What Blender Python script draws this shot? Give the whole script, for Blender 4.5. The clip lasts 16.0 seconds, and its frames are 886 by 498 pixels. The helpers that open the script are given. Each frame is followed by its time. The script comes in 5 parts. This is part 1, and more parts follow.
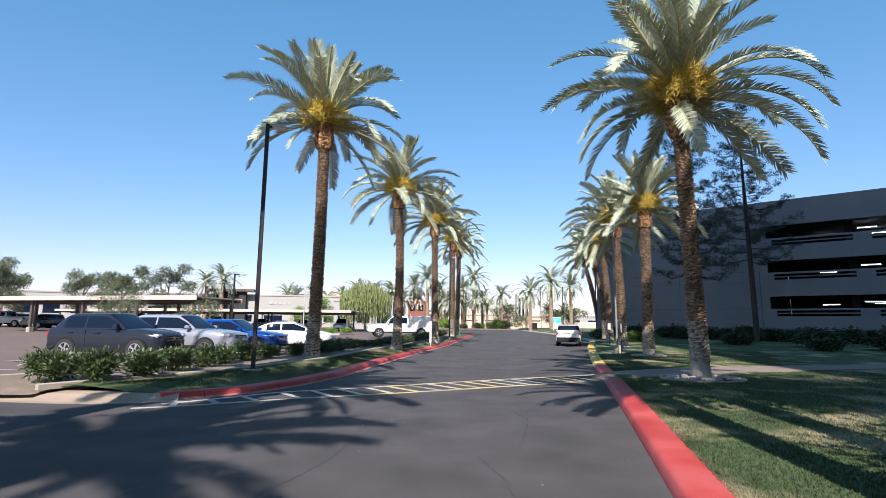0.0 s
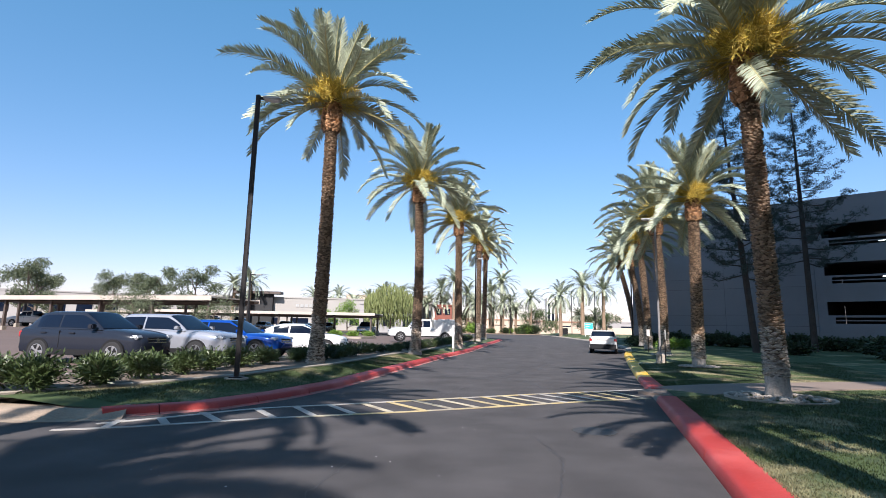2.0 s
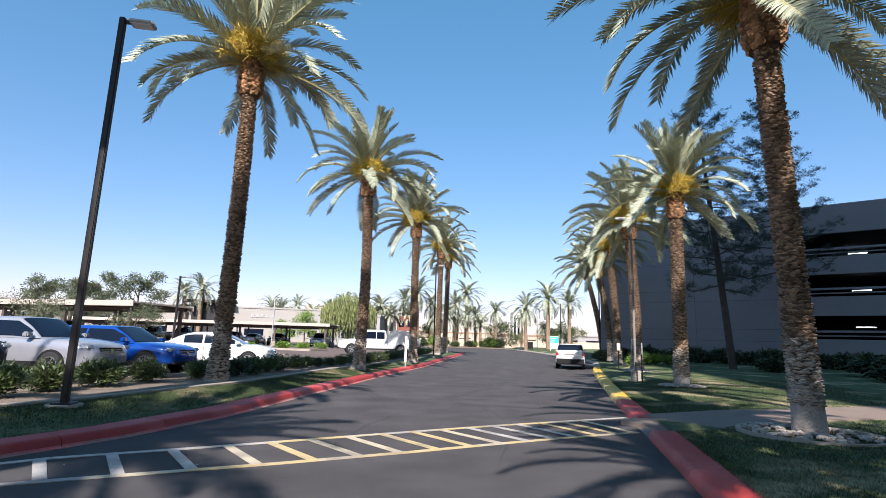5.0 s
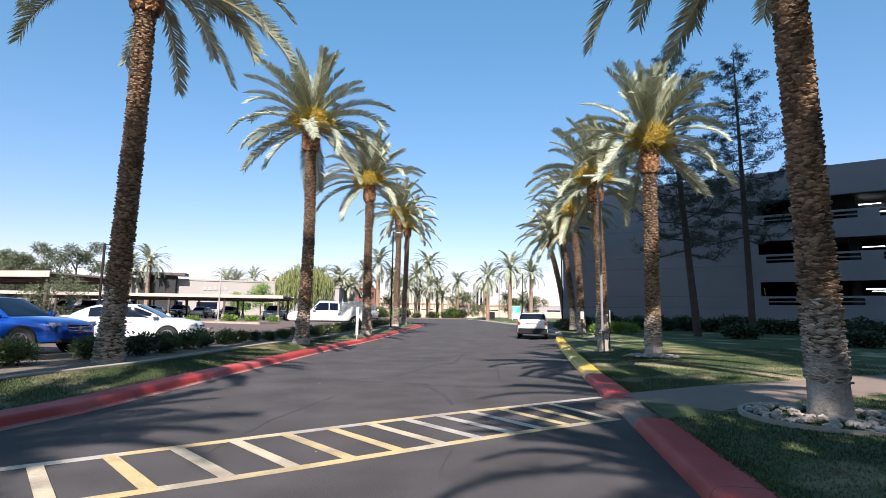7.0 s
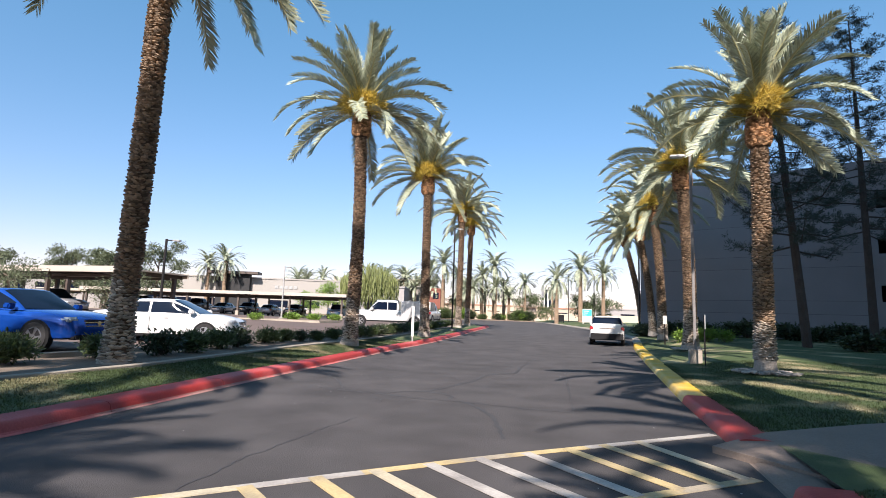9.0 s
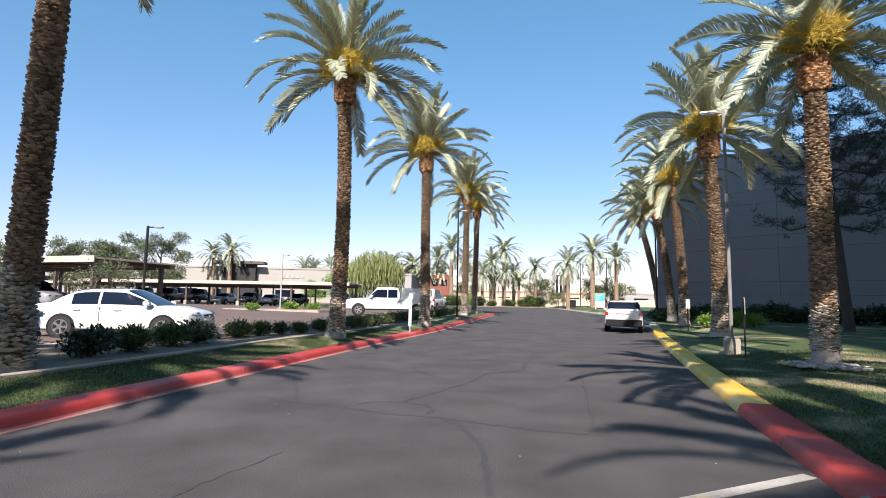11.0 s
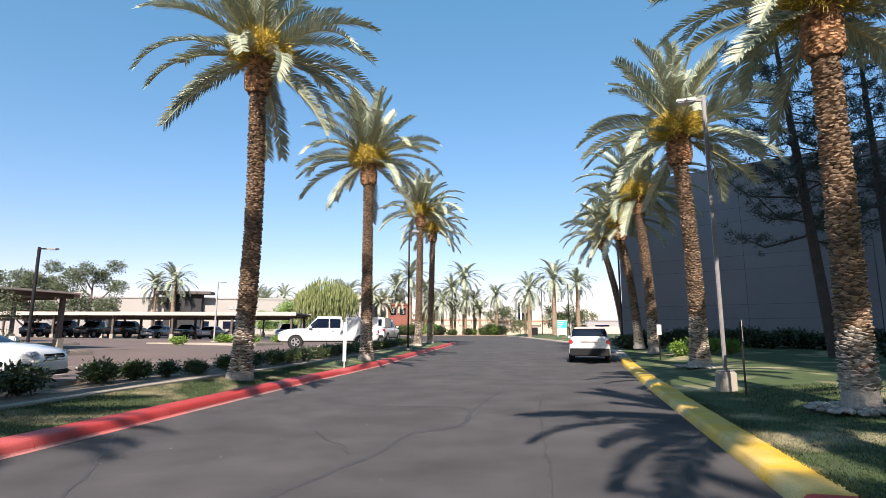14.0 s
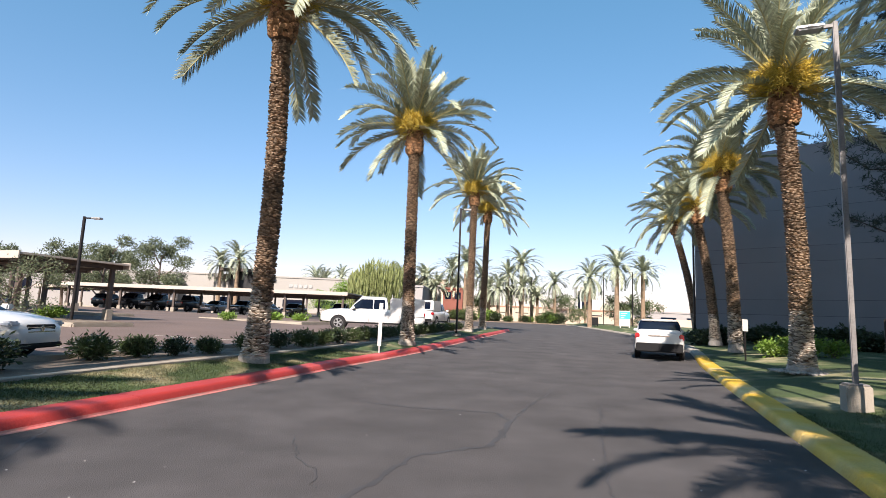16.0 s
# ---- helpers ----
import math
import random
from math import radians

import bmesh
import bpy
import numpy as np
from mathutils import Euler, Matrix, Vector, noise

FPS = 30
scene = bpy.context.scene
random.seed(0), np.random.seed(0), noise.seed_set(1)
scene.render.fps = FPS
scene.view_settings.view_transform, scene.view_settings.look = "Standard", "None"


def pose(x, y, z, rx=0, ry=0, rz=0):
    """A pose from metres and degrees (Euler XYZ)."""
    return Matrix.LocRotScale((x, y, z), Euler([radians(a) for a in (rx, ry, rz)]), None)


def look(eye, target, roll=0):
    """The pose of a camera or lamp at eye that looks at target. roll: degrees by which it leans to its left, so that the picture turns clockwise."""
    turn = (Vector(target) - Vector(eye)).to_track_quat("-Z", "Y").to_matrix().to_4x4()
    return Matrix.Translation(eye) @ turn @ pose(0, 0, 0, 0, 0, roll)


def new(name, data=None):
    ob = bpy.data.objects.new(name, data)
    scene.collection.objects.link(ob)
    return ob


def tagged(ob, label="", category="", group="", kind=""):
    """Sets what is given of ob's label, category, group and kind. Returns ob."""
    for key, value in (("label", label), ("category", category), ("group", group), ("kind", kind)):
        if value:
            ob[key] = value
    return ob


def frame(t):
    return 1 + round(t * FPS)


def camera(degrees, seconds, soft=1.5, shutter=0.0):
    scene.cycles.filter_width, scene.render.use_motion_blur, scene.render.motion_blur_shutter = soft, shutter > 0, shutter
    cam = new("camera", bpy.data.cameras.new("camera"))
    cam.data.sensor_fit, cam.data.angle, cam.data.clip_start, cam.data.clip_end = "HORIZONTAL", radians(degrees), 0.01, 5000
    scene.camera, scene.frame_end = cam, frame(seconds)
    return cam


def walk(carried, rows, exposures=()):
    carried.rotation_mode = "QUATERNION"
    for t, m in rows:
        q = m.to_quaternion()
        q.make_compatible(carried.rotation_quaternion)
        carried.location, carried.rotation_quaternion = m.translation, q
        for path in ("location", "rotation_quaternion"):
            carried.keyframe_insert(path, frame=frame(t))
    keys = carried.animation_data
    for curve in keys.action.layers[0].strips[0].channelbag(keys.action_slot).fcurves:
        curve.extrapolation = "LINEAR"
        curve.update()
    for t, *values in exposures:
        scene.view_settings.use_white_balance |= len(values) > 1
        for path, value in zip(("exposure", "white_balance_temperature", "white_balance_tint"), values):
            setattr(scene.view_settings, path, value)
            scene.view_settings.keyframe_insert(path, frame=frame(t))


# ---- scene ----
cam = camera(80.8, 16.0, soft=0.7)
METRES, EYE, TILT, LEAN, TURN = 20.0, 1.7, 0.0, 0.0, 0.0
ROWS = [
    (0.0, 0.0, 0.0, 0.0, -0.08, 8.37, -0.56),
    (0.5, 0.0039, 0.0322, -0.0014, 2.07, 9.05, -1.87),
    (1.0, 0.0076, 0.0651, -0.0005, 0.56, 9.37, -0.65),
    (1.5, 0.0123, 0.097, -0.0012, 3.09, 8.8, 0.06),
    (2.0, 0.0171, 0.1303, -0.0008, 3.03, 8.8, -1.17),
    (2.5, 0.0251, 0.1601, -0.0014, 2.89, 8.78, 0.71),
    (3.0, 0.0306, 0.1933, -0.0019, 0.31, 10.03, -2.19),
    (3.5, 0.0382, 0.2262, -0.0027, -0.23, 10.26, -1.55),
    (4.0, 0.0421, 0.2542, -0.0035, 0.21, 10.41, -2.27),
    (6.5, 0.0725, 0.4089, -0.0049, -3.29, 8.73, -0.54),
    (7.0, 0.0791, 0.4385, -0.006, -4.59, 7.31, -0.9),
    (7.5, 0.0858, 0.4716, -0.0056, -6.26, 7.4, -1.1),
    (8.0, 0.0933, 0.4977, -0.0064, -3.23, 7.08, -1.79),
    (8.5, 0.0978, 0.5304, -0.0061, -1.27, 7.55, -2.5),
    (9.0, 0.1015, 0.5624, -0.0062, 2.76, 7.29, -1.95),
    (11.5, 0.1279, 0.7166, -0.0051, 3.99, 5.76, -1.04),
    (12.0, 0.1343, 0.7403, -0.0062, 0.25, 6.29, -1.55),
    (12.5, 0.1388, 0.769, -0.0063, 0.23, 6.49, -1.82),
    (13.0, 0.1457, 0.8013, -0.0052, 0.22, 7.15, 0.74),
    (13.5, 0.1511, 0.8277, -0.0056, 0.24, 7.48, -0.7),
    (14.0, 0.1553, 0.8599, -0.0045, -0.03, 9.09, -0.13),
    (14.5, 0.1602, 0.8905, -0.0045, 3.97, 8.29, -1.03),
    (15.0, 0.1658, 0.9305, -0.003, 4.45, 7.99, -0.53),
    (15.5, 0.1704, 0.9534, -0.0033, 5.26, 6.97, -0.04),
    (16.0, 0.175, 0.9832, -0.0041, 6.21, 7.35, -2.39),
]
EXPOSURES = [(0.0, 1.07, 6080, 17), (4.0, 1.06, 6120, 18), (8.0, 1.13, 6430, 19), (12.5, 1.14, 6480, 17), (16.0, 1.16, 6650, 18)]
walk(cam, [(t, pose(0, 0, EYE, TILT, LEAN, TURN) @ pose(METRES * x, METRES * y, METRES * z, 90 + pitch, roll, yaw)) for t, x, y, z, yaw, pitch, roll in ROWS], EXPOSURES)

# ---- world, sun ----
SUN_AZ, SUN_EL = (-0.10, -0.995), radians(41.0)
world = bpy.data.worlds.new("world")
scene.world = world
world.use_nodes = True
wn = world.node_tree.nodes
sky = wn.new("ShaderNodeTexSky")
sky.sky_type, sky.sun_disc = "NISHITA", False
sky.sun_elevation, sky.sun_rotation = SUN_EL, math.atan2(SUN_AZ[0], SUN_AZ[1])
sky.air_density, sky.dust_density, sky.ozone_density = 1.0, 0.35, 1.8
wn["Background"].inputs[1].default_value = 0.077
clear = wn.new("ShaderNodeHueSaturation")
clear.inputs["Saturation"].default_value = 1.14
world.node_tree.links.new(sky.outputs[0], clear.inputs["Color"])
# paler towards the horizon, deeper overhead
wl = world.node_tree.links
wco, wsep, wmap, wmix, wmul = wn.new("ShaderNodeTexCoord"), wn.new("ShaderNodeSeparateXYZ"), wn.new("ShaderNodeMapRange"), wn.new("ShaderNodeMix"), wn.new("ShaderNodeVectorMath")
wl.new(wco.outputs["Generated"], wsep.inputs[0])
wl.new(wsep.outputs["Z"], wmap.inputs[0])
wmap.inputs["From Min"].default_value, wmap.inputs["From Max"].default_value = 0.0, 0.6
wmix.data_type = "RGBA"
wmix.inputs["A"].default_value, wmix.inputs["B"].default_value = (1.02, 0.79, 0.88, 1), (1.15, 1.57, 1.34, 1)
wl.new(wmap.outputs[0], wmix.inputs["Factor"])
wmul.operation = "MULTIPLY"
wl.new(clear.outputs[0], wmul.inputs[0])
wl.new(wmix.outputs["Result"], wmul.inputs[1])
wl.new(wmul.outputs[0], wn["Background"].inputs[0])
sun_data = bpy.data.lights.new("sun", "SUN")
sun_data.energy, sun_data.angle, sun_data.color = 5.0, radians(0.53), (1.0, 0.93, 0.82)
sun = new("sun", sun_data)
sd = Vector((SUN_AZ[0] * math.cos(SUN_EL), SUN_AZ[1] * math.cos(SUN_EL), math.sin(SUN_EL)))
sun.matrix_world = look((0, -40, 60), Vector((0, -40, 60)) - sd)


# ---- materials ----
def mat(name, base, rough=0.8, vary=0.25, scale=3.0, fine=40.0, bump=0.2, metal=0.0, second=None, mix=0.5, island=0.0, rand=0.0, coat=0.0, spec=None, specks=0.0, trans=0.0):
    """Base colour broken up by coarse and fine noise; second: a stain colour laid in patches."""
    m = bpy.data.materials.new(name)
    m.use_nodes = True
    n, l = m.node_tree.nodes, m.node_tree.links
    p = n["Principled BSDF"]
    p.inputs["Roughness"].default_value, p.inputs["Metallic"].default_value = rough, metal
    if spec is not None:
        p.inputs["Specular IOR Level"].default_value = spec
    if coat:
        p.inputs["Coat Weight"].default_value, p.inputs["Coat Roughness"].default_value = coat, 0.03
    co = n.new("ShaderNodeTexCoord")
    big, small = n.new("ShaderNodeTexNoise"), n.new("ShaderNodeTexNoise")
    big.inputs["Scale"].default_value, small.inputs["Scale"].default_value = scale, fine
    big.inputs["Detail"].default_value, small.inputs["Detail"].default_value = 4, 3
    l.new(co.outputs["Object"], big.inputs["Vector"])
    l.new(co.outputs["Object"], small.inputs["Vector"])
    ad = n.new("ShaderNodeMath")
    ad.operation = "ADD"
    l.new(big.outputs[0], ad.inputs[0])
    l.new(small.outputs[0], ad.inputs[1])
    last = ad.outputs[0]
    if island or rand:
        src = n.new("ShaderNodeNewGeometry").outputs["Random Per Island"] if island else n.new("ShaderNodeObjectInfo").outputs["Random"]
        mu = n.new("ShaderNodeMath")
        mu.operation = "MULTIPLY_ADD"
        l.new(src, mu.inputs[0])
        mu.inputs[1].default_value = 1.2 * (island or rand)
        l.new(last, mu.inputs[2])
        sb = n.new("ShaderNodeMath")
        sb.operation = "SUBTRACT"
        l.new(mu.outputs[0], sb.inputs[0])
        sb.inputs[1].default_value = 0.6 * (island or rand)
        last = sb.outputs[0]
    mr = n.new("ShaderNodeMapRange")
    mr.inputs["From Min"].default_value, mr.inputs["From Max"].default_value = 0.6, 1.4
    mr.inputs["To Min"].default_value, mr.inputs["To Max"].default_value = 1 - vary, 1 + vary
    l.new(last, mr.inputs[0])
    vm = n.new("ShaderNodeVectorMath")
    vm.operation = "SCALE"
    l.new(mr.outputs[0], vm.inputs["Scale"])
    if second:
        mx = n.new("ShaderNodeMix")
        mx.data_type = "RGBA"
        st = n.new("ShaderNodeTexNoise")
        st.inputs["Scale"].default_value, st.inputs["Detail"].default_value = scale * 0.37, 6
        l.new(co.outputs["Object"], st.inputs["Vector"])
        rp = n.new("ShaderNodeMapRange")
        rp.inputs["From Min"].default_value, rp.inputs["From Max"].default_value = 0.62 - 0.3 * mix, 0.78 - 0.3 * mix
        l.new(st.outputs[0], rp.inputs[0])
        l.new(rp.outputs[0], mx.inputs["Factor"])
        mx.inputs["A"].default_value, mx.inputs["B"].default_value = (*base, 1), (*second, 1)
        l.new(mx.outputs["Result"], vm.inputs[0])
    else:
        vm.inputs[0].default_value = base
    tint = vm.outputs[0]
    if specks:
        vo, pick, sm = n.new("ShaderNodeTexVoronoi"), n.new("ShaderNodeSeparateColor"), n.new("ShaderNodeMix")
        vo.inputs["Scale"].default_value = specks
        l.new(co.outputs["Object"], vo.inputs["Vector"])
        l.new(vo.outputs["Color"], pick.inputs[0])
        some, both = n.new("ShaderNodeMapRange"), n.new("ShaderNodeMath")
        both.operation = "LESS_THAN"
        some.inputs["From Min"].default_value, some.inputs["From Max"].default_value = 0.7, 1.0
        some.inputs["To Min"].default_value, some.inputs["To Max"].default_value = 0.0, 0.06
        l.new(pick.outputs[0], some.inputs[0])
        l.new(vo.outputs["Distance"], both.inputs[0])
        l.new(some.outputs[0], both.inputs[1])
        sm.data_type = "RGBA"
        l.new(both.outputs[0], sm.inputs["Factor"])
        l.new(tint, sm.inputs["A"])
        sm.inputs["B"].default_value = (0.5, 0.48, 0.45, 1)
        tint = sm.outputs["Result"]
    l.new(tint, p.inputs["Base Color"])
    if bump:
        bp = n.new("ShaderNodeBump")
        bp.inputs["Strength"].default_value, bp.inputs["Distance"].default_value = bump, 0.02
        l.new(small.outputs[0], bp.inputs["Height"])
        l.new(bp.outputs[0], p.inputs["Normal"])
    if trans:
        tr, ms = n.new("ShaderNodeBsdfTranslucent"), n.new("ShaderNodeMixShader")
        l.new(vm.outputs[0], tr.inputs["Color"])
        ms.inputs[0].default_value = trans
        l.new(p.outputs[0], ms.inputs[1])
        l.new(tr.outputs[0], ms.inputs[2])
        l.new(ms.outputs[0], n["Material Output"].inputs[0])
    return m


def glow(name, colour, strength):
    m = mat(name, colour, 0.5, 0, bump=0)
    p = m.node_tree.nodes["Principled BSDF"]
    p.inputs["Emission Color"].default_value, p.inputs["Emission Strength"].default_value = (*colour, 1), strength
    return m


M = dict(
    asphalt=mat("asphalt", (0.059, 0.055, 0.055), 0.92, 0.42, 0.9, 110, 0.5, second=(0.066, 0.061, 0.061), mix=0.5, spec=0.2, specks=4.5),
    lot=mat("lot_asphalt", (0.110, 0.075, 0.062), 0.9, 0.25, 0.3, 50, 0.4, second=(0.10, 0.073, 0.063)),
    seal=mat("worn_crack_sealer", (0.036, 0.034, 0.035), 0.8, 0.3, 2, 50, 0.3),
    tar=mat("tar", (0.036, 0.035, 0.036), 0.65, 0.2, 2, 50, 0.2),
    grass=mat("grass", (0.042, 0.066, 0.017), 0.9, 0.45, 1.6, 70, 0.8, second=(0.27, 0.235, 0.13), mix=0.34),
    blade=mat("grass_blade", (0.039, 0.060, 0.017), 0.7, 0.45, 1.6, 9, 0, second=(0.24, 0.20, 0.115), mix=0.36, island=0.6, trans=0.25),
    gravel=mat("gravel", (0.176, 0.136, 0.101), 0.95, 0.5, 2.0, 90, 1.0),
    dirt=mat("desert_ground", (0.36, 0.29, 0.21), 0.95, 0.25, 0.05, 3, 0.3),
    kerb=mat("concrete", (0.299, 0.260, 0.211), 0.85, 0.25, 1.2, 50, 0.4),
    tan=mat("worn_tan_concrete", (0.255, 0.198, 0.145), 0.9, 0.35, 1.2, 40, 0.5, second=(0.20, 0.155, 0.12), mix=0.4),
    red=mat("red_paint", (0.326, 0.026, 0.019), 0.6, 0.18, 1.5, 40, 0.3, second=(0.42, 0.07, 0.06), mix=0.4),
    redworn=mat("worn_red_paint", (0.299, 0.150, 0.132), 0.8, 0.3, 3, 40, 0.4, second=(0.5, 0.12, 0.11), mix=0.5),
    yellow=mat("yellow_paint", (0.546, 0.330, 0.026), 0.6, 0.25, 1.5, 40, 0.3, second=(0.55, 0.42, 0.18), mix=0.4),
    white_line=mat("white_line_paint", (0.370, 0.343, 0.308), 0.7, 0.25, 3, 40, 0.3, second=(0.24, 0.22, 0.20), mix=0.55),
    faded_line=mat("faded_yellow_line_paint", (0.42, 0.365, 0.255), 0.7, 0.25, 3, 40, 0.3, second=(0.27, 0.23, 0.17), mix=0.5),
    yellow_line=mat("yellow_line_paint", (0.43, 0.335, 0.165), 0.7, 0.25, 3, 40, 0.3, second=(0.28, 0.23, 0.15), mix=0.5),
    walk=mat("pinkish_concrete", (0.185, 0.141, 0.113), 0.9, 0.2, 1, 40, 0.4),
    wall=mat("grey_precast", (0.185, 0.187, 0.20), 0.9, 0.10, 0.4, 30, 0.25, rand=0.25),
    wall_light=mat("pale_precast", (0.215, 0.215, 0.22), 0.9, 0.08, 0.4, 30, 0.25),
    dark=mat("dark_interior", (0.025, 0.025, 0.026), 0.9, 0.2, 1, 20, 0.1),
    trunk=mat("palm_trunk", (0.220, 0.154, 0.101), 0.9, 0.55, 1.5, 25, 0.5, island=0.8),
    # dark brown stem core; the shade between stubs is put into its colour
    shaded_core=mat("palm_shaded_core", (0.085, 0.055, 0.035), 0.95, 0.4, 3, 40, 0.5),
    trunk_pale=mat("weathered_palm_trunk", (0.370, 0.317, 0.260), 0.95, 0.55, 1.5, 25, 0.5, island=0.8),
    trunk_base=mat("palm_root_base", (0.290, 0.255, 0.220), 0.95, 0.4, 3, 22, 0.9, island=0.3),
    neck=mat("palm_neck", (0.317, 0.176, 0.088), 0.9, 0.5, 3, 25, 0.5, island=0.9),
    frond=mat("palm_frond", (0.305, 0.335, 0.235), 0.58, 0.35, 1.5, 12, 0, island=0.6, trans=0.06),
    rachis=mat("palm_rachis", (0.33, 0.30, 0.14), 0.5, 0.2, 3, 20, 0),
    fruit=mat("date_stalks", (0.50, 0.37, 0.06), 0.6, 0.4, 4, 20, 0, island=0.8, trans=0.15),
    bark=mat("bark", (0.14, 0.105, 0.085), 0.95, 0.4, 2, 20, 0.8),
    pine_bark=mat("pine_bark", (0.05, 0.038, 0.032), 0.95, 0.4, 2, 20, 0.8),
    needle=mat("pine_needles", (0.020, 0.034, 0.024), 0.6, 0.4, 2, 10, 0, island=0.7, trans=0.05),
    leaf=mat("shrub_leaf", (0.066, 0.095, 0.031), 0.45, 0.4, 2, 10, 0, island=0.7, trans=0.25),
    blossom=mat("pale_blossom", (0.62, 0.56, 0.47), 0.7, 0.2, 3, 12, 0, island=0.5, trans=0.2),
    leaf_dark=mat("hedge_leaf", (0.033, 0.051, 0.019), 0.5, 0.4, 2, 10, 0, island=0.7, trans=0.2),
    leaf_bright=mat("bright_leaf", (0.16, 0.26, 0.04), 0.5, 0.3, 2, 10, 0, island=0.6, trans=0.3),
    leaf_grey=mat("eucalyptus_leaf", (0.095, 0.115, 0.06), 0.6, 0.35, 1, 6, 0, island=0.7, trans=0.2),
    willow=mat("willow_leaf", (0.194, 0.220, 0.079), 0.6, 0.3, 1, 6, 0, island=0.7, trans=0.25),
    bronze=mat("bronze_paint", (0.014, 0.012, 0.012), 0.45, 0.2, 3, 40, 0.1, spec=0.25),
    post_grey=mat("grey_post_paint", (0.16, 0.15, 0.145), 0.5, 0.3, 2, 30, 0.1),
    galv=mat("grey_metal", (0.35, 0.35, 0.34), 0.45, 0.2, 3, 30, 0.1, metal=0.4),
    stone=mat("river_rock", (0.30, 0.26, 0.22), 0.9, 0.4, 3, 25, 0.6, rand=0.7),
    rubber=mat("tyre_rubber", (0.018, 0.018, 0.019), 0.85, 0.2, 5, 40, 0.2),
    alloy=mat("alloy", (0.55, 0.55, 0.56), 0.3, 0.1, 5, 30, 0, metal=0.9),
    black=mat("black_plastic", (0.014, 0.014, 0.015), 0.75, 0.15, 5, 40, 0.1, spec=0.15),
    chrome=mat("chrome", (0.7, 0.7, 0.7), 0.15, 0.05, 5, 30, 0, metal=1),
    glass=mat("tinted_glass", (0.005, 0.009, 0.020), 0.04, 0.05, 1, 5, 0, spec=0.2),
    lamp_glass=mat("headlamp_glass", (0.55, 0.57, 0.6), 0.08, 0.1, 8, 30, 0, spec=0.8),
    tail=mat("tail_lamp_red", (0.30, 0.015, 0.02), 0.15, 0.1, 8, 30, 0, spec=0.8),
    p_white=mat("white_car_paint", (0.546, 0.546, 0.537), 0.35, 0.03, 1, 9, 0, coat=0.6),
    p_grey=mat("grey_car_paint", (0.014, 0.017, 0.026), 0.22, 0.06, 1, 9, 0, coat=0.1, spec=0.25),
    p_silver=mat("silver_car_paint", (0.30, 0.31, 0.345), 0.25, 0.05, 1, 9, 0, metal=0.35, coat=0.5),
    p_blue=mat("blue_car_paint", (0.006, 0.06, 0.33), 0.22, 0.06, 1, 9, 0, metal=0.4, coat=0.9),
    p_dark=mat("dark_car_paint", (0.03, 0.032, 0.036), 0.35, 0.06, 1, 9, 0, metal=0.3, coat=0.8),
    p_ltblue=mat("pale_blue_car_paint", (0.22, 0.33, 0.48), 0.35, 0.05, 1, 9, 0, metal=0.3, coat=0.8),
    tan_roof=mat("carport_roof", (0.405, 0.352, 0.299), 0.7, 0.12, 0.6, 12, 0.1),
    brown_steel=mat("brown_steel", (0.075, 0.055, 0.045), 0.6, 0.2, 1, 20, 0.1),
    stucco=mat("white_stucco", (0.299, 0.280, 0.257), 0.9, 0.06, 0.2, 8, 0.1),
    stucco_tan=mat("tan_stucco", (0.458, 0.370, 0.282), 0.9, 0.08, 0.2, 8, 0.1),
    stucco_grey=mat("grey_stucco", (0.290, 0.273, 0.264), 0.9, 0.08, 0.2, 8, 0.1),
    brick_red=mat("red_brick", (0.20, 0.07, 0.05), 0.9, 0.15, 0.5, 10, 0.1),
    roof_tile=mat("roof_tile", (0.36, 0.2, 0.13), 0.9, 0.2, 0.5, 8, 0.2),
    sign_white=mat("sign_white", (0.546, 0.528, 0.493), 0.5, 0.05, 3, 30, 0.05),
    sign_teal=mat("sign_teal", (0.03, 0.38, 0.38), 0.5, 0.05, 3, 30, 0.05),
    iron=mat("cast_iron", (0.035, 0.034, 0.034), 0.7, 0.3, 6, 50, 0.4),
    strip_light=glow("strip_light", (0.9, 0.95, 1.0), 4.0),
)


# ---- mesh helpers ----
def link(name, bm, material, parent=None, label="", smooth=None, m=None):
    me = bpy.data.meshes.new(name)
    bm.normal_update()
    bm.to_mesh(me)
    bm.free()
    return link_mesh(name, me, material, parent, label, smooth, m)


def link_mesh(name, me, material, parent=None, label="", smooth=None, m=None):
    for one in material if isinstance(material, (list, tuple)) else [material]:
        me.materials.append(one)
    if smooth:
        me.shade_smooth()
        me.set_sharp_from_angle(angle=radians(smooth))
    ob = new(name, me)
    if parent is not None:
        ob.parent = parent
    if m is not None:
        ob.matrix_basis = m
    if label:
        tagged(ob, label)
    return ob


part = link


def raw(name, verts, faces):
    me = bpy.data.meshes.new(name)
    me.from_pydata([tuple(v) for v in verts], [], [tuple(f) for f in faces])
    me.update()
    return me


def empty(name, m, label, category, group="", kind=""):
    ob = new(name)
    ob.matrix_basis = m
    return tagged(ob, label, category, group, kind)


def box(bm, x0, x1, y0, y1, z0, z1, bevel=0.0):
    made = bmesh.ops.create_cube(bm, size=1, matrix=Matrix.LocRotScale(((x0 + x1) / 2, (y0 + y1) / 2, (z0 + z1) / 2), None, (abs(x1 - x0), abs(y1 - y0), abs(z1 - z0))))
    if bevel:
        es = {e for v in made["verts"] for e in v.link_edges}
        bmesh.ops.bevel(bm, geom=list(es), offset=bevel, segments=2, affect="EDGES")
    return bm


def boxes(*rows, bevel=0.0):
    bm = bmesh.new()
    for r in rows:
        box(bm, *r, bevel=bevel)
    return bm


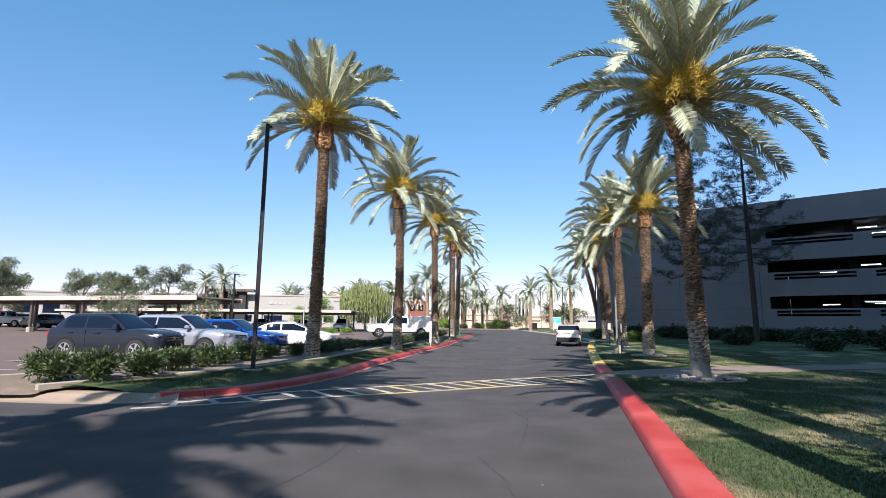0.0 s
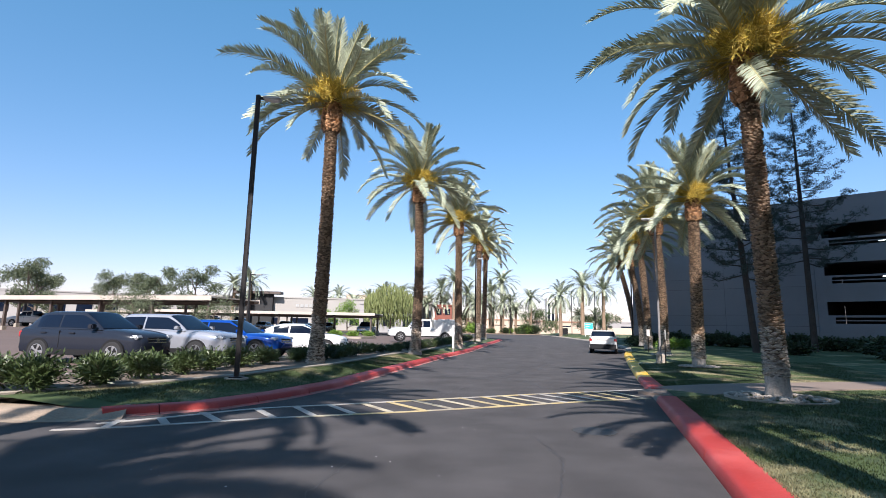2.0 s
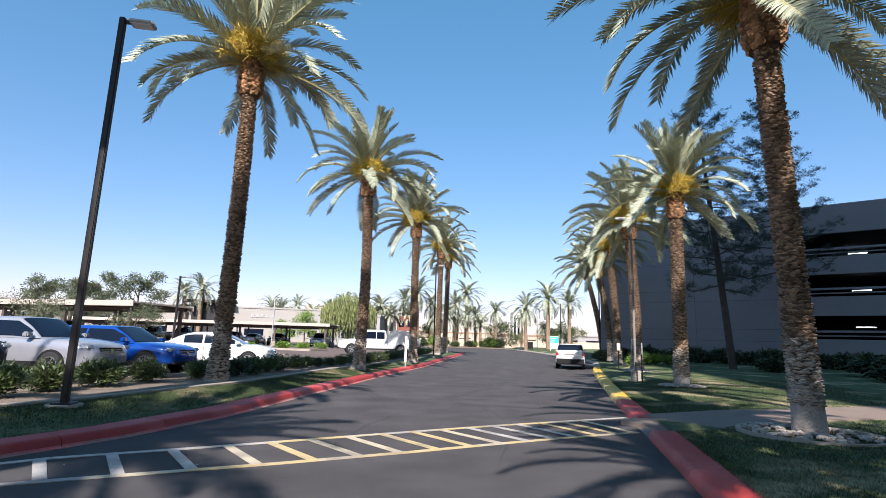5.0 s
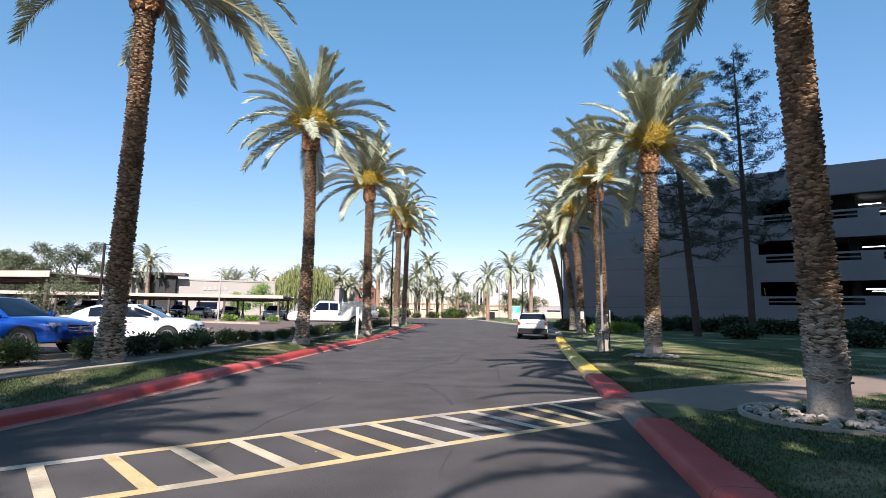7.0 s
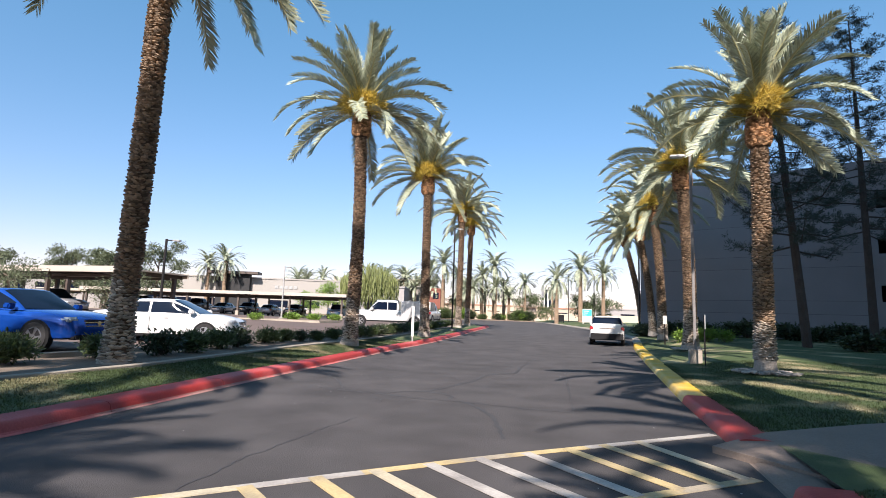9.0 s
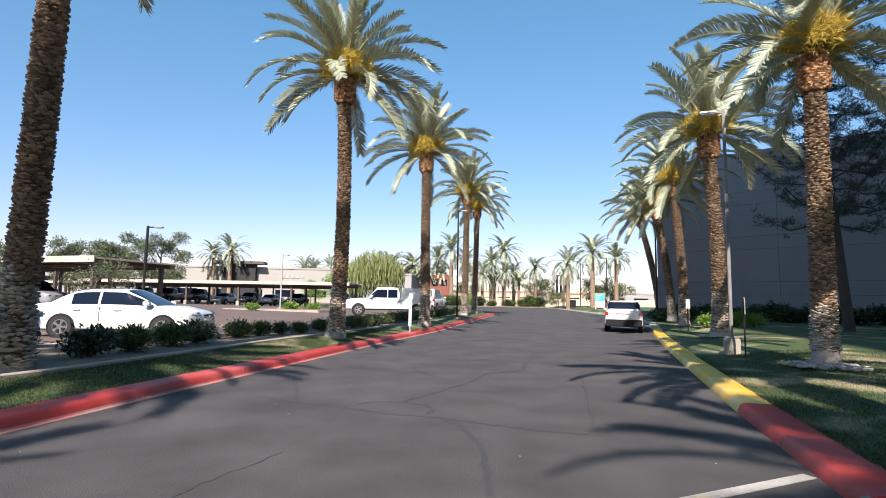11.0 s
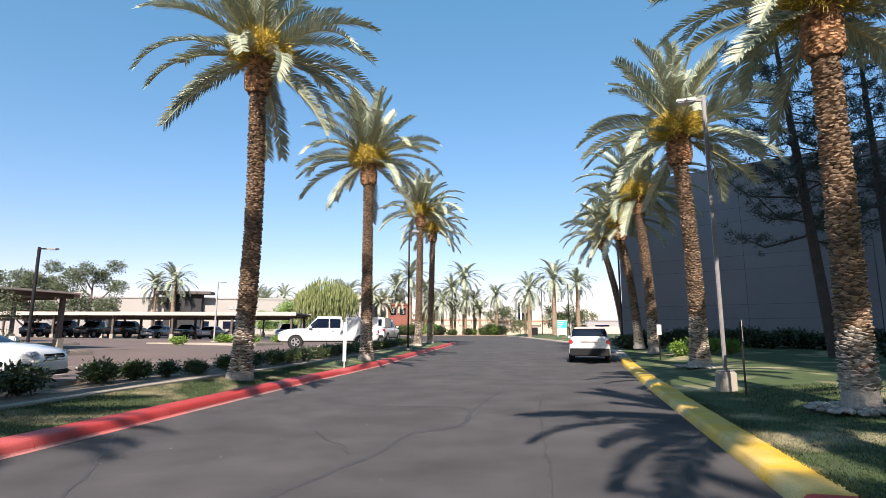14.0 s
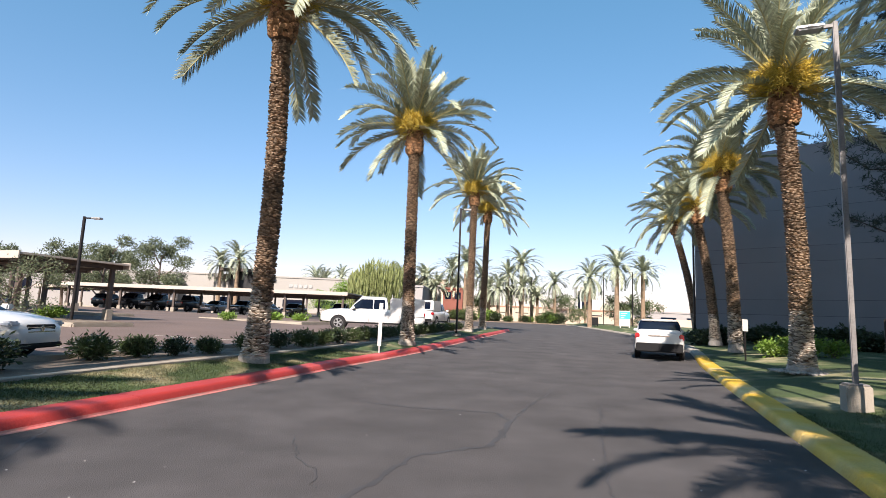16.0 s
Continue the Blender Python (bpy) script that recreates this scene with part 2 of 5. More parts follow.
def tube(points, radii, sides=8, cap=True, bm=None):
    """A round bar through the points."""
    bm = bm or bmesh.new()
    rings, pts = [], [Vector(p) for p in points]
    for i, p in enumerate(pts):
        d = (pts[min(i + 1, len(pts) - 1)] - pts[max(i - 1, 0)]).normalized()
        a = d.cross(Vector((0, 1, 0)) if abs(d.y) < 0.9 else Vector((1, 0, 0))).normalized()
        b = d.cross(a)
        r = radii[i] if isinstance(radii, (list, tuple)) else radii
        rings.append([bm.verts.new(p + r * (math.cos(2 * math.pi * k / sides) * a + math.sin(2 * math.pi * k / sides) * b)) for k in range(sides)])
    for u, w in zip(rings, rings[1:]):
        for k in range(sides):
            bm.faces.new((u[k], u[(k + 1) % sides], w[(k + 1) % sides], w[k]))
    if cap:
        bm.faces.new(rings[0][::-1])
        bm.faces.new(rings[-1])
    return bm


def cyl(x, y, z0, z1, r0, r1=None, sides=12, bm=None):
    return tube([(x, y, z0), (x, y, z1)], [r0, r0 if r1 is None else r1], sides, bm=bm)


def smoothstep(a):
    a = min(1.0, max(0.0, a))
    return a * a * (3 - 2 * a)


# ---- the lie of the land ----
def rise(y):
    return 0.01 * max(0.0, min(y, 130.0) - 35.0)


def kerb_left(y):
    return float(np.interp(y, (11.3, 11.65, 13.2, 15, 17.6, 22.6, 28, 35, 38, 42.5, 49, 58, 68, 74), (-7.5, -6.5, -4.7, -3.95, -3.3, -2.75, -2.05, -1.15, -0.5, 0.35, 1.2, 2.4, 3.8, 4.5)))


def mow_strip(y):
    return float(np.interp(y, (11.6, 13, 14, 16.8, 20.2, 22, 25.7, 29.5, 33.5, 38, 42, 50, 58, 68, 73.5), (-8.9, -8.1, -7.5, -6.2, -5.4, -4.9, -4.5, -4.1, -3.5, -2.6, -1.8, -0.9, 0.2, 1.7, 3.2)))


def lot_edge(y):
    return float(np.interp(y, (11.6, 14, 20, 23, 28, 34, 40, 46, 55, 73.5), (-11.0, -9.6, -8.3, -7.3, -6.4, -5.4, -4.1, -3.4, -2.4, 1.0)))


def kerb_right(y):
    return float(np.interp(y, (-60, -10, 0, 5.6, 10.6, 17, 22.2, 30, 42, 48.2, 55.6, 70, 83, 98, 111, 121), (-40.0, -7.2, 1.0, 2.35, 3.6, 5.15, 6.35, 8.35, 11.5, 13.4, 15.5, 17.1, 17.3, 17.2, 16.8, 15.6)))


def lawn_z(x, y):
    d = x - kerb_right(y) - 0.5
    return rise(y) + 0.15 + 0.33 * smoothstep((y - 20) / 16) * smoothstep(d / 3.5) + 0.05 * smoothstep(d / 3)


def lot_z(x, y):
    flat = 0.35 + 0.011 * max(0.0, -6 - x) + 0.6 * rise(y)
    return 0.03 + (flat - 0.03) * smoothstep((y - 7.5) / 5.5) if x < -9 else flat


def sheet(name, xs_of_y, ys, nx, z_of, material, label, category, kind="structure"):
    """A sheet between two edge lines, laid over the land."""
    verts, faces = [], []
    for y in ys:
        a, b = xs_of_y(y)
        for i in range(nx + 1):
            x = a + (b - a) * i / nx
            verts.append((x, y, z_of(x, y)))
    for j in range(len(ys) - 1):
        for i in range(nx):
            k = j * (nx + 1) + i
            faces.append((k, k + 1, k + nx + 2, k + nx + 1))
    ob = link_mesh(name, raw(name, verts, faces), material, smooth=60)
    return tagged(ob, label, category, kind=kind)


def span(a, b, step):
    n = max(1, round((b - a) / step))
    return [a + (b - a) * i / n for i in range(n + 1)]


sheet("ground", lambda y: (-1500, 1500), [-900, -200, -60, 35, 80, 130, 300, 900, 2500], 6, lambda x, y: rise(y) - 0.1, M["dirt"], "tan desert ground reaching the horizon", "ground")
sheet("road", lambda y: (-60 if y > 74 else -30, 45), span(-60, 35, 5) + span(40, 170, 10), 12, lambda x, y: rise(y), M["asphalt"], "dark grey patched asphalt road with fine cracks", "road")
sheet("parking_lot", lambda y: (-95, lot_edge(y)), span(2, 74, 2), 24, lot_z, M["lot"], "faded reddish-brown asphalt parking lot", "parking lot")
sheet("planting_bed", lambda y: (lot_edge(y), mow_strip(y)), span(11.6, 73.5, 0.8), 5, lambda x, y: rise(y) + 0.13 + 0.21 * smoothstep((y - 11.6) / 1.4) + 0.03 * noise.noise((x * 1.5, y * 1.5, 0)), M["gravel"], "tan gravel planting bed beside the lot", "planting bed")
sheet("verge", lambda y: (mow_strip(y) + 0.1, kerb_left(y) - 0.42), span(12.0, 73.0, 0.6), 4, lambda x, y: rise(y) + 0.15 + 0.15 * smoothstep((kerb_left(y) - 0.42 - x) / 1.8), M["grass"], "patchy dry grass verge behind the red kerb", "lawn")
sheet("lawn", lambda y: (kerb_right(y) + 0.46, kerb_right(y) + 48), span(-40, 122.9, 1.5), 40, lawn_z, M["grass"], "mown green lawn with dry patches", "lawn")
# unseen grass strip added for the shadow-casting palms
sheet("verge_south", lambda y: (-15, -5.2 if y < 2 else -7.6), span(-30, 8.2, 1), 6, lambda x, y: 0.14, M["grass"], "dry grass verge beside the driveway", "lawn")


# ---- kerbs, strips, paint ----
def ribbon(line, prof, z_of):
    """A bar with the cross-section prof [(out, up)] along a plan line [(x, y)]."""
    bm = bmesh.new()
    rings = []
    for i, (x, y) in enumerate(line):
        a, b = Vector(line[max(i - 1, 0)]), Vector(line[min(i + 1, len(line) - 1)])
        d = (b - a).normalized()
        side = Vector((-d.y, d.x))
        rings.append([bm.verts.new((x + o * side.x, y + o * side.y, z_of(x, y) + u)) for o, u in prof])
    n = len(prof)
    for u, w in zip(rings, rings[1:]):
        for k in range(n):
            bm.faces.new((u[k], u[(k + 1) % n], w[(k + 1) % n], w[k]))
    bm.faces.new(rings[0][::-1])
    bm.faces.new(rings[-1])
    bmesh.ops.recalc_face_normals(bm, faces=bm.faces)
    return bm


def kerb_row(name, line_of, ys, side, paint_of, label):
    base = empty(name, pose(0, 0, 0), label, "kerb", kind="structure")
    for a, b in zip(ys, ys[1:]):
        line = [(line_of(y), y) for y in span(a + 0.006, b - 0.006, 0.75)]
        paint = paint_of(0.5 * (a + b))
        low = 0.11 if side < 0 and 16.5 < 0.5 * (a + b) < 18.2 else 0.0
        s = side
        part("kerb_section", ribbon(line, [(0, -0.1), (s * 0.012, 0.0), (s * 0.05, 0.112 - low), (s * 0.085, 0.145 - low), (s * 0.14, 0.156 - low), (s * 0.52, 0.158 - low), (s * 0.52, -0.1)], lambda x, y: rise(y)), M[paint], base, smooth=40)
        if paint == "red" and side > 0:
            part("worn_edge", ribbon(line, [(-0.07, -0.05), (-0.07, 0.004), (s * 0.010, 0.010), (s * 0.03, 0.045), (s * 0.05, -0.05)], lambda x, y: rise(y)), M["redworn"], base, "scuffed pale kerb foot")
    return base


kerb_row("kerb_verge", kerb_left, [11.9, 12.5, 13.2, 14.2] + span(16, 74, 2.9), 1, lambda y: "red", "red painted concrete kerb along the verge")
kerb_row("kerb_lawn", kerb_right, span(-40, -2, 3.2) + span(1, 16.4, 3.08) + [18.3, 20.3, 22.3] + span(25, 120, 3.05), -1, lambda y: "walk" if 16.4 < y < 18.3 else "red" if y < 22.3 else "yellow" if y < 47 else "kerb", "concrete kerb painted red then yellow along the lawn")
tagged(link("mow_strip", ribbon([(mow_strip(y), y) for y in span(11.7, 73, 0.7)], [(-0.07, -0.1), (-0.07, 0.015), (-0.05, 0.035), (0.05, 0.035), (0.07, 0.015), (0.07, -0.1)], lambda x, y: rise(y) + 0.32), M["kerb"]), "narrow concrete mow strip edging the grass", "edging", kind="structure")
tagged(link("lot_kerb", ribbon([(lot_edge(y), y) for y in span(12.4, 73, 0.9)], [(-0.08, -0.3), (-0.08, 0.12), (0.08, 0.13), (0.08, -0.3)], lambda x, y: rise(y) * 0.8 + 0.32), M["kerb"]), "low concrete kerb at the parking bays", "kerb", kind="structure")
tagged(link("driveway_apron", ribbon([(-16.0, 11.5), (-12.5, 11.7), (-9.5, 11.75), (-8.2, 11.6), (-7.2, 11.55), (-6.6, 11.75), (-5.9, 12.05)], [(0.6, -0.2), (0.6, 0.17), (0.2, 0.14), (0.0, 0.06), (-0.12, 0.012), (-0.3, 0.005), (-0.3, -0.2)], lambda x, y: 0.0), M["tan"]), "worn beige concrete gutter at the driveway", "gutter", kind="structure")
tagged(link("bed_front", ribbon([(-16.0, 11.5), (-12.5, 11.7), (-9.5, 11.75), (-8.3, 11.62)], [(1.9, -0.2), (1.9, 0.37), (0.61, 0.172), (0.61, -0.2)], lambda x, y: 0.0), M["gravel"]), "sloping tan gravel front of the planting bed", "planting bed", kind="structure")
tagged(link("footpath", ribbon([(5.55, 17.3), (6.4, 17.75), (8.2, 18.5), (10.5, 19.3), (13.5, 20.4), (18.0, 21.7), (24.0, 23.1), (40, 25.6)], [(0.95, -0.3), (0.95, 0.03), (-0.95, 0.03), (-0.95, -0.3)], lambda x, y: max(lawn_z(x, y), 0.10) if x > 6 else 0.055), M["walk"]), "pinkish concrete footpath across the lawn", "path", kind="structure")


def stripe(a, b, w, paint, parent, name="paint_bar", z=0.006):
    a, b = Vector(a), Vector(b)
    d = (b - a).normalized()
    s = Vector((-d.y, d.x)) * w / 2
    v = [(*(a + s), z), (*(a - s), z), (*(b - s), z), (*(b + s), z)]
    part(name, boxless(v), M[paint], parent)


def boxless(quad):
    bm = bmesh.new()
    top = [bm.verts.new(q) for q in quad]
    bot = [bm.verts.new((q[0], q[1], q[2] - 0.008)) for q in quad]
    bm.faces.new(top)
    for i in range(4):
        bm.faces.new((top[i], bot[i], bot[(i + 1) % 4], top[(i + 1) % 4]))
    bmesh.ops.recalc_face_normals(bm, faces=bm.faces)
    return bm


crossing = empty("crosswalk", pose(0, 0, 0), "worn white and yellow ladder crosswalk painted on asphalt", "crosswalk", kind="structure")
near = [(-6.2, 10.75), (-5.2, 11.2), (-3.6, 12.25), (-1.0, 13.58), (0.56, 14.46), (2.15, 15.43), (3.65, 16.3), (5.06, 17.04)]
far = [(-5.9, 11.35), (-5.1, 12.2), (-4.1, 13.42), (-2.2, 14.56), (0, 15.97), (2.2, 17.34), (5.6, 19.22)]


def along(line, u):
    ds = [0.0]
    for p, q in zip(line, line[1:]):
        ds.append(ds[-1] + (Vector(q) - Vector(p)).length)
    return (float(np.interp(u * ds[-1], ds, [p[0] for p in line])), float(np.interp(u * ds[-1], ds, [p[1] for p in line])))


for line in (near, far):
    for i in range(24):
        a, b = along(line, i / 24), along(line, (i + 1) / 24)
        stripe(a, b, 0.13, ("faded_line" if i % 5 == 2 or i < 9 else "yellow_line") if i > 6 and (line is near or i not in (7, 8, 9, 13, 14, 20, 21, 22, 23)) else "white_line", crossing, z=0.010)
RUNGS = [((-5.75, 11.75), (-5.55, 11.05)), ((-5.25, 12.1), (-4.75, 11.45)), ((-4.8, 12.75), (-4.1, 11.95)), ((-4.05, 13.45), (-3.3, 12.45)), ((-3.4, 13.9), (-2.65, 12.8)), ((-2.75, 14.25), (-1.95, 13.15)), ((-2.1, 14.62), (-1.25, 13.48)), ((-1.55, 14.95), (-0.6, 13.82)), ((-1.0, 15.3), (-0.02, 14.15)), ((-0.45, 15.66), (0.54, 14.47)), ((0.08, 16.02), (1.08, 14.8)), ((0.61, 16.38), (1.62, 15.13)), ((1.12, 16.7), (2.15, 15.44)), ((1.65, 17.02), (2.67, 15.72)), ((2.18, 17.33), (3.16, 16.02)), ((2.74, 17.66), (3.63, 16.3)), ((3.27, 17.97), (4.1, 16.55)), ((3.78, 18.25), (4.55, 16.78)), ((4.3, 18.55), (4.95, 17.0))]
for i, (f, n) in enumerate(RUNGS):
    stripe(f, n, 0.14, "white_line" if i < 6 or i in (13, 14, 15) else "yellow_line" if i in (7, 10, 11, 16, 17) else "faded_line", crossing, z=0.014)
tagged(link("manhole_cover", cyl(2.5, 12.1, -0.03, 0.006, 0.38, sides=24), M["iron"]), "round iron manhole cover flush with the asphalt", "manhole", kind="structure")

# sealed and open cracks in the road
rng = random.Random(4)


def crack(points, w, material, wob=0.06):
    crack.count = crack.count + 1
    lift = 0.0022 + 0.0002 * crack.count
    pts = []
    for p, q in zip(points, points[1:]):
        p, q = Vector(p), Vector(q)
        n = max(2, int((q - p).length / 0.12))
        for i in range(n):
            pts.append(p.lerp(q, i / n) + Vector((rng.gauss(0, wob), rng.gauss(0, wob))))
    bm = bmesh.new()
    old = None
    for i, p in enumerate(pts):
        d = pts[min(i + 1, len(pts) - 1)] - pts[max(i - 1, 0)]
        s = Vector((-d.y, d.x)).normalized() * w * rng.uniform(0.5, 1.3) / 2
        z = rise(p.y) + lift
        pair = [bm.verts.new((p.x + s.x, p.y + s.y, z)), bm.verts.new((p.x - s.x, p.y - s.y, z))]
        if old:
            bm.faces.new((old[1], pair[1], pair[0], old[0]))
        old = pair
    tagged(link("road_crack", bm, material), "irregular crack line in the asphalt", "crack", kind="structure")


crack.count = 0
SEALED = (
    ([(-1.05, 22.3), (-0.4, 22.0), (0.31, 21.75), (0.8, 22.25), (1.25, 22.3), (1.6, 22.1), (1.78, 21.73), (1.66, 21.35)], 0.075),
    ([(0.31, 21.75), (1.1, 21.37), (1.9, 21.22), (2.16, 20.85), (2.45, 19.9), (2.55, 18.2)], 0.08),
    ([(1.9, 21.22), (2.5, 20.97), (3.1, 20.7), (4.1, 20.5)], 0.055),
    ([(1.25, 22.3), (1.65, 23.2), (2.3, 24.7), (2.55, 25.9), (3.37, 26.55), (3.6, 27.3), (3.68, 28.36), (3.5, 29.0), (2.0, 29.0), (0.9, 29.3)], 0.075),
    ([(3.37, 26.55), (4.0, 29.6), (4.8, 32.5)], 0.04),
    ([(-2.25, 26.2), (-0.9, 23.4), (-0.4, 21.9)], 0.05),
)
for pts, w in SEALED:
    crack(pts, w, M["seal"], 0.018)
for pts in ([(-2.2, 3.5), (-1.9, 5.2), (-1.4, 7), (-1.2, 9.5)], [(-3.6, 4.2), (-3.2, 5.6), (-2.6, 6.6)], [(0.3, 3.5), (0.8, 5.4), (0.5, 7.2)], [(1.2, 8), (1.6, 10), (1.4, 11.4)], [(-0.6, 14.6), (-0.3, 17), (0.4, 19.5)], [(2.0, 14.2), (2.3, 15.6)], [(0.93, 26.3), (1.3, 25.5), (1.66, 25.1), (1.87, 24.4)], [(3.9, 20.6), (4.29, 23.15), (4.9, 27), (5.6, 31)], [(0.2, 21.4), (0.5, 21.0), (0.45, 20.5)]):
    crack(pts, 0.012, M["tar"], 0.024)


# ---- parking structure ----
COS, SIN = 0.787, -0.617
garage_m = Matrix(((COS, 0.617, 0, 17.6), (SIN, 0.787, 0, 59.5), (0, 0, 1, 0), (0, 0, 0, 1)))
# local frame: x along the face, y into the building, z up
garage = empty("parking_structure", garage_m, "grey precast concrete parking structure with open decks", "parking structure")
rows_z = [-0.5, 2.6, 3.6, 6.1, 7.1, 9.6, 10.6, 13.8]
for z0, z1 in zip(rows_z, rows_z[1:]):
    for x0, x1 in ((0, 8.9), (8.9, 16.1)):
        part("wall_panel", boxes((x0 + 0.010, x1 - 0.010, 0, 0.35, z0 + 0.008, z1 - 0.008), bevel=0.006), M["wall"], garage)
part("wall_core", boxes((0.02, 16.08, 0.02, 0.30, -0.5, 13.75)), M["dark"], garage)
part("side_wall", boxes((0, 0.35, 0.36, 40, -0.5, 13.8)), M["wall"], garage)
for zb, zt in ((1.4, 3.55), (4.7, 6.95), (8.05, 10.2)):
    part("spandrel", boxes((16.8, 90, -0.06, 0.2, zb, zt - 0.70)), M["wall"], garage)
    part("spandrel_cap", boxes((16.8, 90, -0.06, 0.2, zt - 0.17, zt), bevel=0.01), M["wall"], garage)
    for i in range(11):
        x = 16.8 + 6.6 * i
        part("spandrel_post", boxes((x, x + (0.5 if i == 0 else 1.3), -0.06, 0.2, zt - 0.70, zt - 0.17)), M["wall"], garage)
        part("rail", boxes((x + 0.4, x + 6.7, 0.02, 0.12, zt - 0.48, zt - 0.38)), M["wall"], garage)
    # deck slabs coloured near-black, standing in for the shade inside
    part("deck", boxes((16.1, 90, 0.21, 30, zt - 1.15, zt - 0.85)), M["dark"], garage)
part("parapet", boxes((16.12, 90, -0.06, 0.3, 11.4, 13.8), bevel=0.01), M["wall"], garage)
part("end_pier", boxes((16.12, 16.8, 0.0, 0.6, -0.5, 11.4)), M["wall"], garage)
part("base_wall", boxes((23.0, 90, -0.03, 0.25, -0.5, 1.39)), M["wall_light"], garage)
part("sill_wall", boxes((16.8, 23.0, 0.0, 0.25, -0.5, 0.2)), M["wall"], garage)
# inner walls and columns also carry the interior shade in their near-black colour
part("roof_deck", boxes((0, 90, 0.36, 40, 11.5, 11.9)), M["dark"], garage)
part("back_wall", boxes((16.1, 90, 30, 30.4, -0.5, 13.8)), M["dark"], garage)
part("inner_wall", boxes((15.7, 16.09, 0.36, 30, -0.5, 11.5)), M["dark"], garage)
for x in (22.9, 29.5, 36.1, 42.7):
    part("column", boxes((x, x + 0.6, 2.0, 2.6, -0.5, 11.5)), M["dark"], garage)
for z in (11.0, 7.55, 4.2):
    for x, y in ((20.5, 9), (23.8, 3), (24.6, 7), (28.4, 3.5), (29.0, 9), (33, 4), (34, 10), (38, 5), (44, 8)):
        part("strip_light", boxes((x, x + 1.4, y, y + 0.12, z - 0.022, z + 0.022)), M["strip_light"], garage)
# tall unseen block added behind the walk to keep the parking structure in shade
block = empty("shade_block", pose(0, 0, 0), "plain tall pale unseen block added to shade the parking structure", "building")
part("wall", boxes((8.0, 92, -60, -30, -0.5, 98)), M["stucco_grey"], block)
part("roof", boxes((7.8, 92.2, -60.2, -29.8, 98.02, 99)), M["stucco_grey"], block)


# ---- palms ----
def frond_mesh(name, length, start, droop, seed, leaf=0.56, pairs=88, width=0.034, curl=0.0):
    """One feather leaf along +x from the origin; start: elevation at the foot in degrees; droop: degrees it bends down by the tip."""
    r = random.Random(seed)
    n, pos, pts = 22, Vector((0, 0, 0)), []
    for i in range(n + 1):
        u = i / n
        el = radians(start - droop * u ** 1.5)
        pts.append((pos.copy(), el))
        pos = pos + Vector((math.cos(el), curl * u, math.sin(el))) * (length / n)
    verts, faces, mats = [], [], []
    for i, (p, el) in enumerate(pts):
        w = 0.045 * (1 - i / n) ** 0.8 + 0.006
        up = Vector((-math.sin(el), 0, math.cos(el)))
        verts += [p + Vector((0, w, 0)), p - up * w * 0.8, p - Vector((0, w, 0)), p + up * w * 0.3]
        if i:
            k = 4 * (i - 1)
            for a in range(4):
                faces.append((k + a, k + (a + 1) % 4, k + 4 + (a + 1) % 4, k + 4 + a))
                mats.append(1)
    for i in range(pairs):
        u = 0.13 + 0.87 * (i + 0.5) / pairs
        f = u * n
        k = min(n - 1, int(f))
        p, el = pts[k][0].lerp(pts[k + 1][0], f - k), pts[k][1] + (pts[k + 1][1] - pts[k][1]) * (f - k)
        t = Vector((math.cos(el), 0, math.sin(el)))
        up = Vector((-math.sin(el), 0, math.cos(el)))
        size = leaf * (0.35 + 0.65 * math.sin(math.pi * min(1, 0.16 + u * 0.80)) ** 0.7) * r.uniform(0.85, 1.12)
        for s in (1, -1):
            out = (Vector((0, s, 0)) * r.uniform(0.5, 0.75) + t * r.uniform(0.6, 0.95) + up * r.uniform(0.15, 0.42)).normalized()
            wide = t.cross(out).cross(out).normalized() * width * r.uniform(0.8, 1.2)
            mid, tip = p + out * size * 0.5, p + out * size + Vector((0, 0, -0.10 * size))
            b = len(verts)
            verts += [p - wide * 0.3, p + wide * 0.3, mid + wide * 0.6, tip, mid - wide * 0.6]
            faces += [(b, b + 1, b + 2, b + 4), (b + 4, b + 2, b + 3)]
            mats += [0, 0]
    me = raw(name, verts, faces)
    me.polygons.foreach_set("material_index", mats)
    for one in (M["frond"], M["rachis"]):
        me.materials.append(one)
    return me


FRONDS = []
for tier, (start, droop, length) in enumerate(((85, 16, 2.9), (75, 32, 3.2), (60, 52, 3.6), (42, 68, 3.9), (20, 74, 3.9), (-6, 58, 3.6), (-34, 34, 3.2))):
    FRONDS.append([frond_mesh("frond", length * random.uniform(0.95, 1.05), start + random.uniform(-4, 4), droop * random.uniform(0.85, 1.15), 10 * tier + k, curl=random.uniform(-0.15, 0.15)) for k in range(4)])


